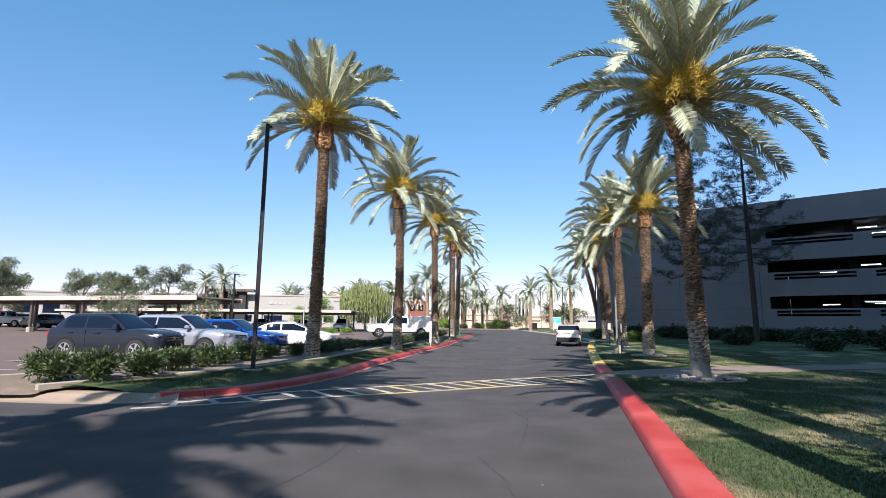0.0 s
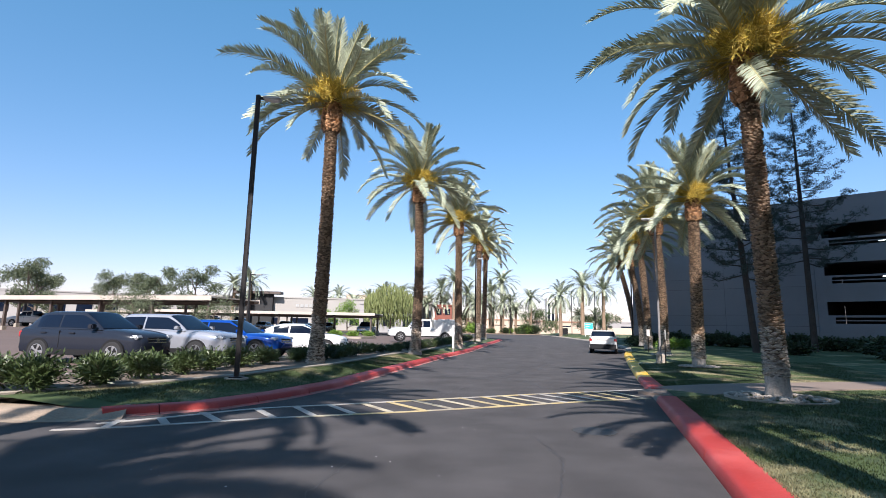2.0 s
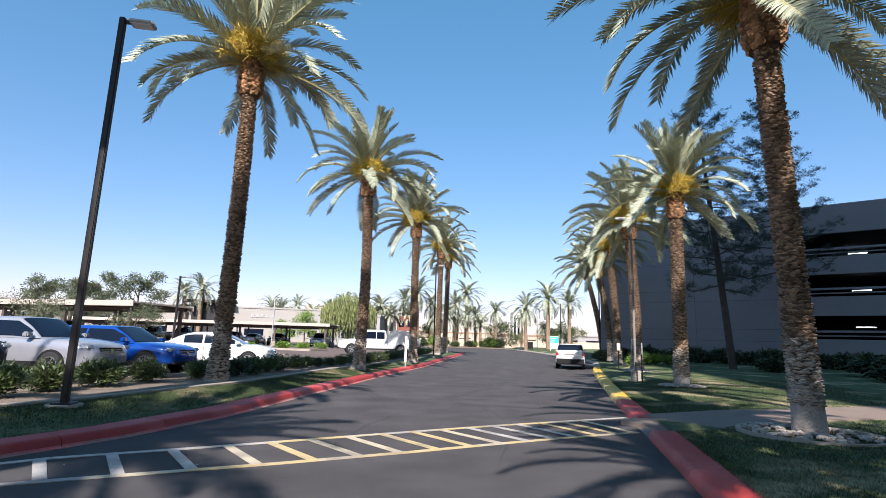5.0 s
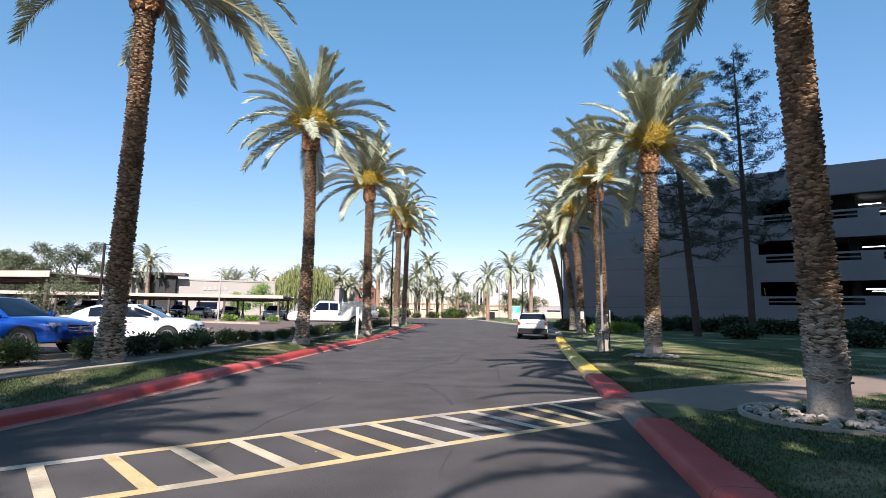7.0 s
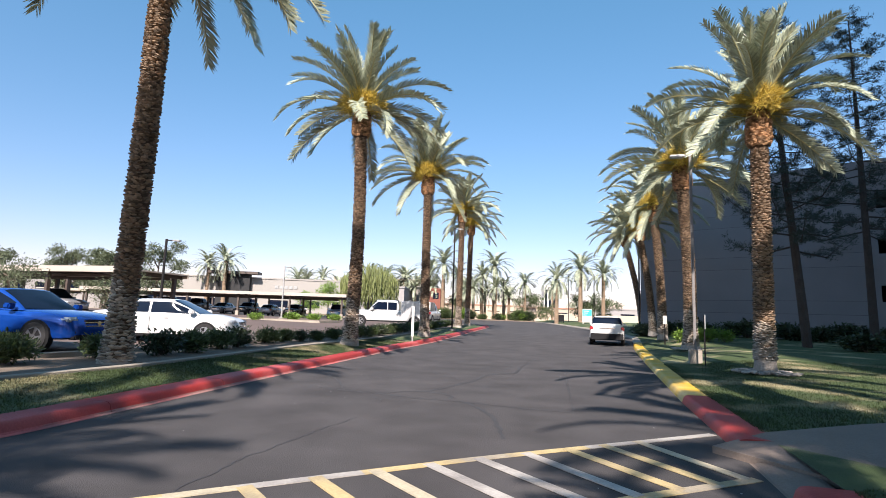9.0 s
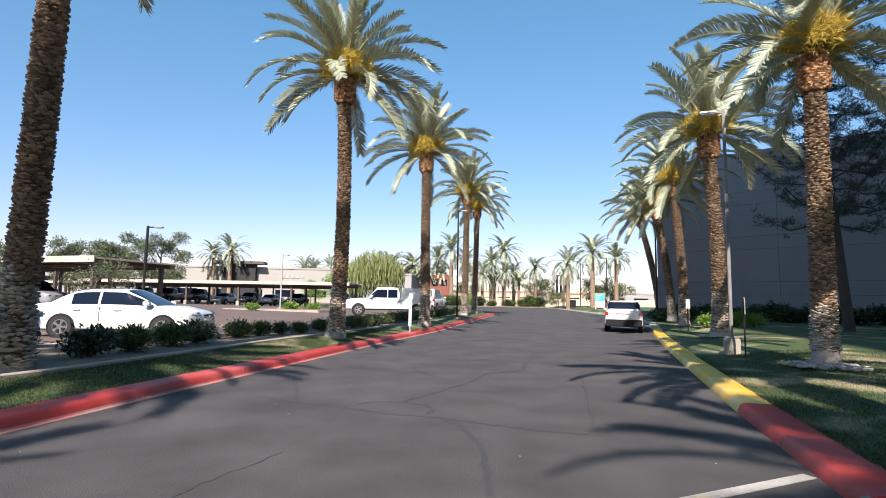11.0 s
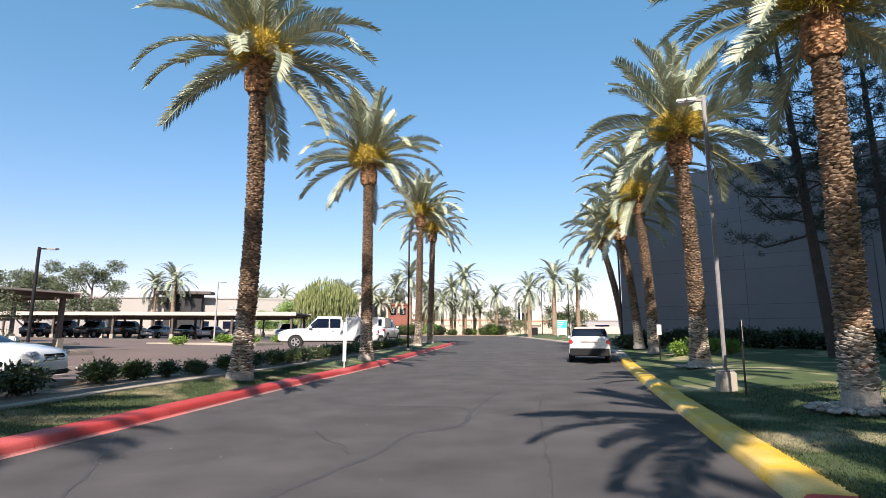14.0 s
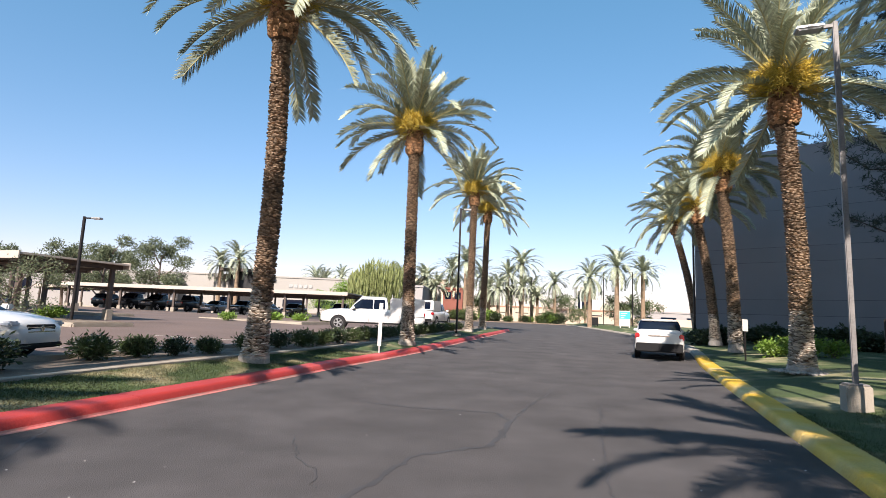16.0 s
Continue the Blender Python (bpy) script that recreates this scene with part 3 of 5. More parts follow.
def stubs(verts, faces, rd, mid, rad, zs, n, wide, tall, out, flare=0.0):
    """Rings of overlapping cut leaf bases, each a thin shelf with a ragged lip, round a stem."""
    for i, z in enumerate(zs):
        for k in range(n):
            a = 2 * math.pi * (k + 0.5 * (i % 2) + 0.11 * i + rd.uniform(-0.4, 0.4)) / n
            da, dz = math.pi / n * wide * rd.uniform(0.8, 1.25), tall * rd.uniform(0.7, 1.35)
            zz = z + rd.uniform(-0.65, 0.65) * tall
            q, c = rad(zz), mid(zz)
            o = q + out * rd.uniform(0.55, 1.3)
            tilt = rd.uniform(-0.35, 0.35) * dz
            b = len(verts)
            for ang, rr, h in ((a - da, q * 0.97, tilt), (a - da * 0.45, q * 0.95, -dz), (a + da * 0.5, q * 0.95, -dz * 0.9), (a + da, q * 0.97, -tilt), (a, q * 0.93, dz), (a - da * 0.62, o * 0.985, dz * 0.35 + tilt + flare), (a + rd.uniform(-0.2, 0.2) * da, o, dz * 0.6 + flare), (a + da * 0.62, o * 0.985, dz * 0.3 - tilt + flare), (a, o * 0.985, -dz * 0.2 + 0.5 * flare)):
                verts.append(c + Vector((rr * math.cos(ang), rr * math.sin(ang), h)))
            faces += [(b, b + 1, b + 8, b + 5), (b + 1, b + 2, b + 8), (b + 2, b + 3, b + 7, b + 8), (b + 5, b + 8, b + 6), (b + 6, b + 8, b + 7), (b, b + 5, b + 4), (b + 5, b + 6, b + 4), (b + 6, b + 7, b + 4), (b + 7, b + 3, b + 4)]


def trunk_mesh(h, r, seed, lean=(0, 0), bow=(0, 0), base=0.9):
    """A trunk clad in overlapping leaf-base stubs, and its rooty foot."""
    rd = random.Random(seed)

    def mid(z):
        u = z / h
        return Vector((lean[0] * u + bow[0] * math.sin(math.pi * u), lean[1] * u + bow[1] * math.sin(math.pi * u), z))

    def rad(z):
        waist = 1 + 0.045 * noise.noise((0.0, seed * 3.1, z * 0.9)) + 0.02 * noise.noise((5.0, seed * 1.7, z * 2.7))
        return r * (1.0 + (0.26 if base > 0.4 else 0.42) * math.exp(-z / (0.7 if base > 0.4 else 0.42))) * (1.0 - 0.14 * z / h) * waist

    verts, faces = [], []
    n, step = 12, 0.056
    zs = [base * 0.6 + i * step for i in range(int((h - base * 0.6) / step))]
    for i, z in enumerate(zs + [h]):
        c, q = mid(z), rad(z) * 0.95
        for k in range(n):
            a = 2 * math.pi * k / n
            verts.append(c + Vector((q * math.cos(a), q * math.sin(a), 0)))
        if i:
            b = (i - 1) * n
            for k in range(n):
                faces.append((b + k, b + (k + 1) % n, b + n + (k + 1) % n, b + n + k))
    # core faces get the dark colour that paints shade between the stubs
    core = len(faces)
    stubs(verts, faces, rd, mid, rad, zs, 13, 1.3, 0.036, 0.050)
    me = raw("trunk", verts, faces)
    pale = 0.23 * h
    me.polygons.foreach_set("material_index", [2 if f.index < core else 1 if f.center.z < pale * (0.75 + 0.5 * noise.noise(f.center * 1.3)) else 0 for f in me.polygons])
    fv, ff = [], []
    for i in range(9):
        z = -0.15 + (base + 0.15) * i / 8
        q = r * (1.10 + (0.22 if base > 0.4 else 0.45) * math.exp(-max(0, z) / 0.22))
        for k in range(28):
            a = 2 * math.pi * k / 28
            w = q * (1 + 0.05 * noise.noise((6 * math.cos(a), 6 * math.sin(a), z * 2 + seed)) + 0.025 * noise.noise((20 * math.cos(a), 20 * math.sin(a), z * 9 + seed)))
            fv.append(mid(max(0, z)) + Vector((w * math.cos(a), w * math.sin(a), min(0, z))))
        if i:
            b = (i - 1) * 28
            for k in range(28):
                ff.append((b + k, b + (k + 1) % 28, b + 28 + (k + 1) % 28, b + 28 + k))
    return me, raw("root_base", fv, ff), mid(h)


def neck_mesh(seed):
    """The bulge of fresh leaf bases below the crown: a ledge at its foot, fullest low down, narrowing upwards. Made for a stem of radius 1."""
    rd = random.Random(seed)

    def mid(z):
        return Vector((0, 0, z))

    def rad(z):
        return float(np.interp(z, (-0.12, 0.0, 0.18, 0.5, 1.0, 1.5), (0.95, 1.45, 1.78, 1.82, 1.62, 1.30))) * 0.25

    verts, faces = [], []
    zs = [-0.12 + 0.135 * i for i in range(13)]
    for i, z in enumerate(zs):
        q = rad(z) * 0.95
        verts += [Vector((q * math.cos(k * math.pi / 8), q * math.sin(k * math.pi / 8), z)) for k in range(16)]
        if i:
            for k in range(16):
                c = (i - 1) * 16
                faces.append((c + k, c + (k + 1) % 16, c + 16 + (k + 1) % 16, c + 16 + k))
    core = len(faces)
    stubs(verts, faces, rd, mid, rad, [0.02 + 0.07 * i for i in range(19)], 15, 1.25, 0.050, 0.06, 0.03)
    me = raw("neck", verts, faces)
    # the neck's core takes the same painted gap shade
    me.polygons.foreach_set("material_index", [1 if i < core else 0 for i in range(len(faces))])
    for one in (M["neck"], M["shaded_core"]):
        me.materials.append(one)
    return me


def fruit_mesh(seed):
    """A bushy spray of thin date stalks that leaves the crown sideways and up."""
    rd = random.Random(seed)
    verts, faces = [], []
    for i in range(260):
        a, e = rd.gauss(0, 0.5), rd.gauss(0.42, 0.5)
        d = Vector((math.cos(a) * math.cos(e), math.sin(a) * math.cos(e), math.sin(e)))
        p = Vector((0.16, 0, -0.05)) + d * rd.uniform(0.05, 0.2)
        q = p + d * rd.uniform(0.2, 0.48)
        for _ in range(4):
            t = q + (d * 0.5 + Vector((rd.gauss(0, 0.5), rd.gauss(0, 0.5), rd.gauss(-0.1, 0.45)))).normalized() * rd.uniform(0.09, 0.22)
            w = Vector((rd.gauss(0, 1), rd.gauss(0, 1), rd.gauss(0, 1))).cross(d).normalized() * 0.0062
            b = len(verts)
            verts += [q - w, q + w, t + w * 0.6, t - w * 0.6]
            faces.append((b, b + 1, b + 2, b + 3))
        w = Vector((-d.y, d.x, 0.2)).normalized() * 0.006
        b = len(verts)
        verts += [p - w, p + w, q + w, q - w]
        faces.append((b, b + 1, b + 2, b + 3))
    return raw("fruit_stalk", verts, faces)


NECKS = [neck_mesh(s) for s in (1, 2)]
FRUITS = [fruit_mesh(s) for s in (5, 6, 7)]
for me in FRUITS:
    me.materials.append(M["fruit"])


def place(name, me, parent, m, label=""):
    ob = new(name, me)
    ob.parent = parent
    ob.matrix_basis = m
    if label:
        tagged(ob, label)
    return ob


def palm(x, y, z, h, seed, r=0.33, lean=(0, 0), bow=(0, 0), size=1.0, base=0.9, count=60, label="tall date palm with grey-green feather fronds and yellow date stalks"):
    rd = random.Random(seed)
    tree = empty("date_palm", pose(x, y, z, 0, 0, 0), label, "palm tree", "date palms along the road")
    tr, rb, top = trunk_mesh(h, r, seed, lean, bow, base)
    link_mesh("trunk", tr, (M["trunk"], M["trunk_pale"], M["shaded_core"]), tree, "brown trunk clad in leaf-base stubs", smooth=50)
    link_mesh("root_base", rb, M["trunk_base"], tree, "grey rooty trunk foot", smooth=50)
    girth = r * 0.86 / 0.25 * (0.5 + 0.5 * size)
    place("neck", NECKS[seed % 2], tree, pose(*top, 0, 0, rd.uniform(0, 360)) @ Matrix.Diagonal((girth, girth, 0.9 * size ** 0.5, 1)), "orange-brown bulge of cut leaf bases")
    crown = pose(*top, 0, 0, 0) @ Matrix.Translation((0, 0, 1.25 * size ** 0.5))
    for i in range(8):
        place("fruit_stalk", FRUITS[i % 3], tree, crown @ pose(0, 0, 0.10, 0, 0, i * 45 + rd.uniform(-12, 12)) @ Matrix.Scale(1.35 * size, 4))["kind"] = "stuff"
    tiers = [t for t, k in enumerate((9, 8, 8, 8, 8, 6, 3)) for _ in range(round(k * count / 52))]
    for i, tier in enumerate(tiers):
        az = (i * 137.5 + rd.uniform(-16, 16)) % 360
        if tier > 3 and 240 < az < 300 and rd.random() < 0.7:
            continue
        m = crown @ pose(0, 0, 0.40 - 0.10 * tier, 0, 0, az) @ Matrix.Translation((0.06 + 0.03 * tier, 0, 0)) @ pose(0, 0, 0, rd.uniform(-25, 25), rd.uniform(-8, 8), 0)
        place("frond", FRONDS[tier][rd.randrange(4)], tree, m @ Matrix.Scale(size * rd.uniform(0.85, 1.1), 4))
    return tree


PALMS = [
    (-5.45, 22.2, 0.30, 9.1, 11, 0.24, (0.12, 0), (0.05, 0), 1.04, 0.14),
    (-2.85, 32.9, 0.36, 8.8, 12, 0.25, (0.0, 0), (0.12, 0), 0.97, 0.12),
    (-0.60, 42.9, 0.42, 8.6, 13, 0.25, (-0.1, 0), (0, 0), 1.0, 0.12),
    (1.1, 60.5, 0.55, 9.9, 14, 0.26, (0.1, 0), (0, 0), 1.0, 0.3),
    (1.9, 67.5, 0.60, 9.8, 15, 0.26, (0.2, 0), (0, 0), 1.0, 0.3),
    (7.85, 16.1, 0.17, 7.65, 21, 0.235, (-0.2, 0.0), (0.0, 0), 1.14, 0.95),
    (10.35, 26.5, 0.32, 6.5, 22, 0.235, (0.1, 0), (0, 0), 0.80, 0.6),
    (12.45, 36.5, 0.52, 7.5, 23, 0.27, (-0.2, 0), (0.1, 0), 1.0, 0.14),
    (14.8, 46.5, 0.62, 7.7, 24, 0.26, (-0.4, 0), (0.1, 0), 0.95, 0.5),
    (16.6, 53.5, 0.68, 7.4, 25, 0.26, (-0.9, 0), (0.15, 0), 0.95, 0.3),
    (18.6, 62.0, 0.76, 8.0, 26, 0.26, (-1.5, 0), (0.2, 0), 0.95, 0.3),
    # unseen palms added around the start to throw crown shadows into view
    (4.0, 2.6, 0.15, 8.3, 27, 0.26, (-0.1, 0), (0, 0), 0.8),
    (5.2, 1.4, 0.15, 13.4, 31, 0.27, (0, 0), (0, 0), 1.0),
    (-6.3, -7.6, 0.15, 11.4, 28, 0.28, (0, 0), (0, 0), 1.1),
    (-7.3, 7.0, 0.15, 13.4, 32, 0.28, (0.3, 0), (0, 0), 1.15),
    (-5.8, -0.5, 0.15, 11.6, 33, 0.28, (0, 0), (0, 0), 1.1),
]
for row in PALMS:
    palm(*row)


STONES = []
for s in range(4):
    bm = bmesh.new()
    bmesh.ops.create_icosphere(bm, subdivisions=1, radius=0.1)
    for v in bm.verts:
        v.co *= 1 + 0.35 * noise.noise(v.co * 9 + Vector((s * 5, 0, 0)))
        v.co.z *= 0.6
    me = bpy.data.meshes.new("stone")
    bm.to_mesh(me)
    bm.free()
    me.materials.append(M["stone"])
    STONES.append(me)
for x, y, r0 in ((7.85, 16.1, 1.1), (10.35, 26.5, 0.85), (12.45, 36.5, 0.9)):
    ring = empty("rock_ring", pose(x, y, lawn_z(x, y)), "ring of pale river rocks round a palm foot", "rock ring", "rock rings")
    if r0 > 1.0:
        part("edging", ribbon([(r0 * 1.02 * math.cos(a * math.pi / 12), r0 * 1.02 * math.sin(a * math.pi / 12)) for a in range(25)], [(0, -0.1), (0, 0.04), (-0.07, 0.04), (-0.07, -0.1)], lambda a, b: 0.0), M["kerb"], ring)
    for i in range(150):
        a, q = rng.uniform(0, 6.28), r0 * math.sqrt(rng.uniform(0.15, 0.95))
        place("stone", STONES[i % 4], ring, pose(q * math.cos(a), q * math.sin(a), 0.03 + 0.05 * (1 - q / r0), 0, 0, rng.uniform(0, 360)) @ Matrix.Diagonal((rng.uniform(0.45, 1.0), rng.uniform(0.45, 0.85), rng.uniform(0.45, 0.9), 1)))


# ---- leaf clouds, shrubs, trees ----
def leaves(name, blobs, count, size, seed, narrow=0.4, up=0.0, shell=0.55):
    """Many small leaves spread through ellipsoids [(centre, radii)], with an uneven outline."""
    g = np.random.default_rng(seed)
    vol = np.array([b[1][0] * b[1][1] * b[1][2] for b in blobs]) ** 0.67
    pick = g.choice(len(blobs), count, p=vol / vol.sum())
    c, r = np.array([b[0] for b in blobs])[pick], np.array([b[1] for b in blobs])[pick]
    d = g.normal(size=(count, 3))
    d /= np.linalg.norm(d, axis=1)[:, None]
    q = (shell + (1 - shell) * g.random(count))[:, None] * (1 + 0.15 * g.normal(size=(count, 1)))
    p = c + d * r * q
    a = d + 0.8 * g.normal(size=(count, 3)) + np.array([0, 0, up])
    a /= np.linalg.norm(a, axis=1)[:, None]
    b = np.cross(a, g.normal(size=(count, 3)))
    b /= np.linalg.norm(b, axis=1)[:, None]
    s = size * (0.6 + 0.8 * g.random(count))[:, None]
    v = np.stack([p - a * s * 0.1, p + a * s * 0.5 + b * s * narrow * 0.5, p + a * s, p + a * s * 0.5 - b * s * narrow * 0.5], axis=1).reshape(-1, 3)
    f = np.arange(count * 4).reshape(-1, 4)
    return raw(name, v.tolist(), f.tolist())


def shrub_set(material, kinds, count, size, narrow, up):
    out = []
    for s in range(kinds):
        r = random.Random(100 + s)
        blobs = [((r.uniform(-0.25, 0.25), r.uniform(-0.25, 0.25), r.uniform(0.35, 0.55)), (r.uniform(0.35, 0.5), r.uniform(0.35, 0.5), r.uniform(0.3, 0.42))) for _ in range(5)]
        me = leaves("foliage", blobs, count, size, 40 + s, narrow, up, 0.35)
        me.materials.append(material)
        out.append(me)
    return out


BUSH = shrub_set(M["leaf"], 4, 2600, 0.13, 0.28, 0.6)
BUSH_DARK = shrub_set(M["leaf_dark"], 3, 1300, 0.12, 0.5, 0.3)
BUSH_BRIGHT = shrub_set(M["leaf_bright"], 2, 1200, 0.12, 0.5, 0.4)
TWIGS = tube([(0, 0, -0.05), (0.03, 0, 0.3), (0.0, 0.03, 0.6)], [0.04, 0.03, 0.01], 5)
for a in range(5):
    tube([(0, 0, 0.02), (0.16 * math.cos(a * 1.3), 0.16 * math.sin(a * 1.3), 0.3), (0.33 * math.cos(a * 1.3), 0.33 * math.sin(a * 1.3), 0.62)], [0.025, 0.018, 0.006], 4, bm=TWIGS)
twig_me = bpy.data.meshes.new("stems")
TWIGS.to_mesh(twig_me)
TWIGS.free()
twig_me.materials.append(M["bark"])


def shrub(x, y, z, s, kind, seed, label, group, wide=1.0):
    ob = empty("shrub", pose(x, y, z, 0, 0, seed * 67 % 360) @ Matrix.Diagonal((s * wide, s * wide, s, 1)), label, "shrub", group)
    place("foliage", kind[seed % len(kind)], ob, Matrix())
    place("stem", twig_me, ob, Matrix())
    return ob


OLEANDER = [(-9.2, 12.6, 1.2), (-8.3, 12.9, 1.15), (-7.7, 13.9, 1.2), (-7.7, 15.3, 1.15), (-7.5, 16.8, 1.1), (-7.4, 18.2, 1.05), (-7.2, 19.6, 1.15), (-7.0, 21.2, 1.05), (-6.3, 23.0, 1.0), (-5.7, 24.3, 1.05), (-5.6, 25.4, 1.05), (-5.55, 27.0, 1.0), (-5.35, 27.9, 1.1), (-5.45, 30.4, 0.95), (-5.2, 31.6, 0.9), (-4.75, 32.4, 0.8), (-4.35, 33.3, 0.75), (-4.1, 35.1, 0.85), (-3.7, 36.3, 0.95), (-3.3, 37.4, 1.0), (-3.0, 38.6, 0.9), (-2.85, 39.9, 1.0), (-2.6, 41.2, 1.0), (-2.4, 42.5, 1.05), (-2.2, 44, 1.0), (-2.0, 45.5, 1.0), (-1.7, 47, 1.05), (-1.4, 48.7, 1.0), (-1.1, 50.4, 1.0), (-0.9, 52.2, 1.0), (-0.6, 54, 1.0), (-0.4, 56, 1.0), (-0.1, 58, 1.0), (0.2, 62, 1.0)]
def blossom_mesh(seed):
    """Small pale flower clusters on the top of a shrub."""
    return leaves("blossom", [((0, 0, 0.55), (0.52, 0.52, 0.36))], 70, 0.055, seed, 0.9, 0.6, 0.92)


BLOSSOMS = [blossom_mesh(s) for s in (71, 72)]
for me in BLOSSOMS:
    me.materials.append(M["blossom"])
for i, (x, y, s) in enumerate(OLEANDER):
    bush = shrub(x, y, rise(y) + 0.32, s * 0.70, BUSH if i < 8 or i % 3 else BUSH_DARK, i, "rounded oleander shrub with narrow green leaves in gravel", "oleander shrubs", 1.2)
    if i > 11 and i % 3 != 2:
        place("blossom", BLOSSOMS[i % 2], bush, Matrix(), "pale flower clusters")["kind"] = "stuff"
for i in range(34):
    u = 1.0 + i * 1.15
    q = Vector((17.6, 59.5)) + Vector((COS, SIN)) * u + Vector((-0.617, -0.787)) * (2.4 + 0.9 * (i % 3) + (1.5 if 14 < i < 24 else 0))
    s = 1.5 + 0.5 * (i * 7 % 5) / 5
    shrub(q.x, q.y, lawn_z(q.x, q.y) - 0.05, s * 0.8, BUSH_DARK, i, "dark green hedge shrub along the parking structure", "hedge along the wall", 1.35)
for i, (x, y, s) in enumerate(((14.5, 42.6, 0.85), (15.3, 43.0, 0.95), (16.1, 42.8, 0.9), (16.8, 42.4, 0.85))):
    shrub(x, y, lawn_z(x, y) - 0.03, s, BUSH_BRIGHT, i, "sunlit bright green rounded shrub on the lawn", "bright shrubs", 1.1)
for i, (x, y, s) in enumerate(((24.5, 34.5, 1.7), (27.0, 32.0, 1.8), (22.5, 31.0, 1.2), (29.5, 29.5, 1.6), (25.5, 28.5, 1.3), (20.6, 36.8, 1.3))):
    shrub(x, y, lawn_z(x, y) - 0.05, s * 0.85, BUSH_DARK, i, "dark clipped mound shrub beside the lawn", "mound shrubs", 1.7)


def branching(h, spread, seed, trunk_r, levels=5, fork=0.35):
    """A trunk with limbs; gives the bmesh and the limb ends."""
    r = random.Random(seed)
    bm, ends = bmesh.new(), []
    bend = [(0, 0, -1.5), (r.uniform(-0.1, 0.1) * spread, r.uniform(-0.1, 0.1) * spread, h * fork), (r.uniform(-0.2, 0.2) * spread, r.uniform(-0.2, 0.2) * spread, h * 0.8)]
    tube(bend, [trunk_r, trunk_r * 0.75, trunk_r * 0.25], 8, bm=bm)
    for i in range(levels):
        u = fork * 0.7 + (0.85 - fork * 0.7) * i / levels
        a = i * 2.4 + r.uniform(-0.4, 0.4)
        p = Vector(bend[1]).lerp(Vector(bend[2]), max(0, (u - fork) / (0.8 - fork))) if u > fork else Vector(bend[0]).lerp(Vector(bend[1]), u / fork)
        q = p + Vector((math.cos(a) * spread * r.uniform(0.55, 0.9), math.sin(a) * spread * r.uniform(0.55, 0.9), h * r.uniform(0.12, 0.3)))
        m = p.lerp(q, 0.5) + Vector((0, 0, -0.03 * h))
        tube([p, m, q], [trunk_r * 0.5, trunk_r * 0.33, trunk_r * 0.1], 6, bm=bm)
        ends.append(q)
    ends.append(Vector(bend[2]) + Vector((0, 0, h * 0.08)))
    return bm, ends


TREES = {}


def tree(x, y, z, key, label, category="tree", group="", s=1.0, turn=0.0):
    """Shares the meshes of its kind: h, spread, leaf material, leaf count, leaf size, seed."""
    h, spread, material, count, size, seed = key
    tagkey = (h, spread, material.name, count, size, seed)
    if tagkey not in TREES:
        bm, ends = branching(h, spread, seed, 0.03 * h, 7, 0.24)
        me = bpy.data.meshes.new("trunk")
        bm.to_mesh(me)
        bm.free()
        me.materials.append(M["bark"])
        r = random.Random(seed)
        blobs = []
        for e in ends:
            for _ in range(3):
                o = Vector((r.gauss(0, 0.22), r.gauss(0, 0.22), r.gauss(0, 0.12))) * spread
                k = spread * r.uniform(0.26, 0.46)
                blobs.append((tuple(e + o), (k, k, k * 0.8)))
        cr = leaves("crown", blobs, count, size, seed, 0.45, 0.0, 0.4)
        cr.materials.append(material)
        TREES[tagkey] = (me, cr)
    ob = empty("tree", pose(x, y, z, 0, 0, turn) @ Matrix.Scale(s, 4), label, category, group)
    place("trunk", TREES[tagkey][0], ob, Matrix())
    place("crown", TREES[tagkey][1], ob, Matrix())
    return ob


EUCA = (9.4, 3.5, M["leaf_grey"], 8200, 0.28, 3)
EUCB = (8.4, 3.1, M["leaf_grey"], 7600, 0.26, 8)
MESQ = (4.6, 2.7, M["leaf_grey"], 3600, 0.17, 5)
ROUND = (5.0, 2.6, M["leaf"], 3600, 0.24, 6)
BRIGHT = (5.0, 3.0, M["leaf_bright"], 4200, 0.24, 7)
for i, (x, y, k, s) in enumerate(((-72, 84, EUCA, 1.05), (-82, 98, EUCB, 1.15), (-66, 96, EUCB, 1.1), (-58, 94, EUCA, 1.0), (-70, 112, EUCA, 1.15), (-92, 88, EUCB, 1.2), (-98, 72, EUCA, 1.2), (-84, 68, EUCB, 1.1), (-110, 66, EUCA, 1.2), (-52, 99, EUCA, 1.15), (-78, 76, EUCB, 1.0), (-105, 92, EUCB, 1.2))):
    tree(x, y, lot_z(x, 70) - 0.1, k, "grey-green eucalyptus tree beyond the parking lot", "tree", "eucalyptus trees", s, i * 77)
for i, (x, y, s) in enumerate(((-19.8, 42.2, 0.6), (-24.5, 40.2, 0.7))):
    tree(x, y, lot_z(x, y), MESQ, "small thin-leaved mesquite tree on a lot island", "tree", "mesquite trees", s, i * 100)
tree(-28.5, 124.5, 1.2, BRIGHT, "bright green rounded tree by the white building", "tree", "", 1.15)
tree(-34, 125, 1.2, BRIGHT, "bright green low tree by the white building", "tree", "", 0.8)
for i, (x, y, s) in enumerate(((15.5, 126, 1.15), (23.5, 109, 0.9), (29, 116, 1.0), (-1, 132, 1.0), (20, 132, 0.7))):
    tree(x, y, rise(y), ROUND, "dense dark green rounded tree by the far kerb", "tree", "rounded trees", s, i * 60)
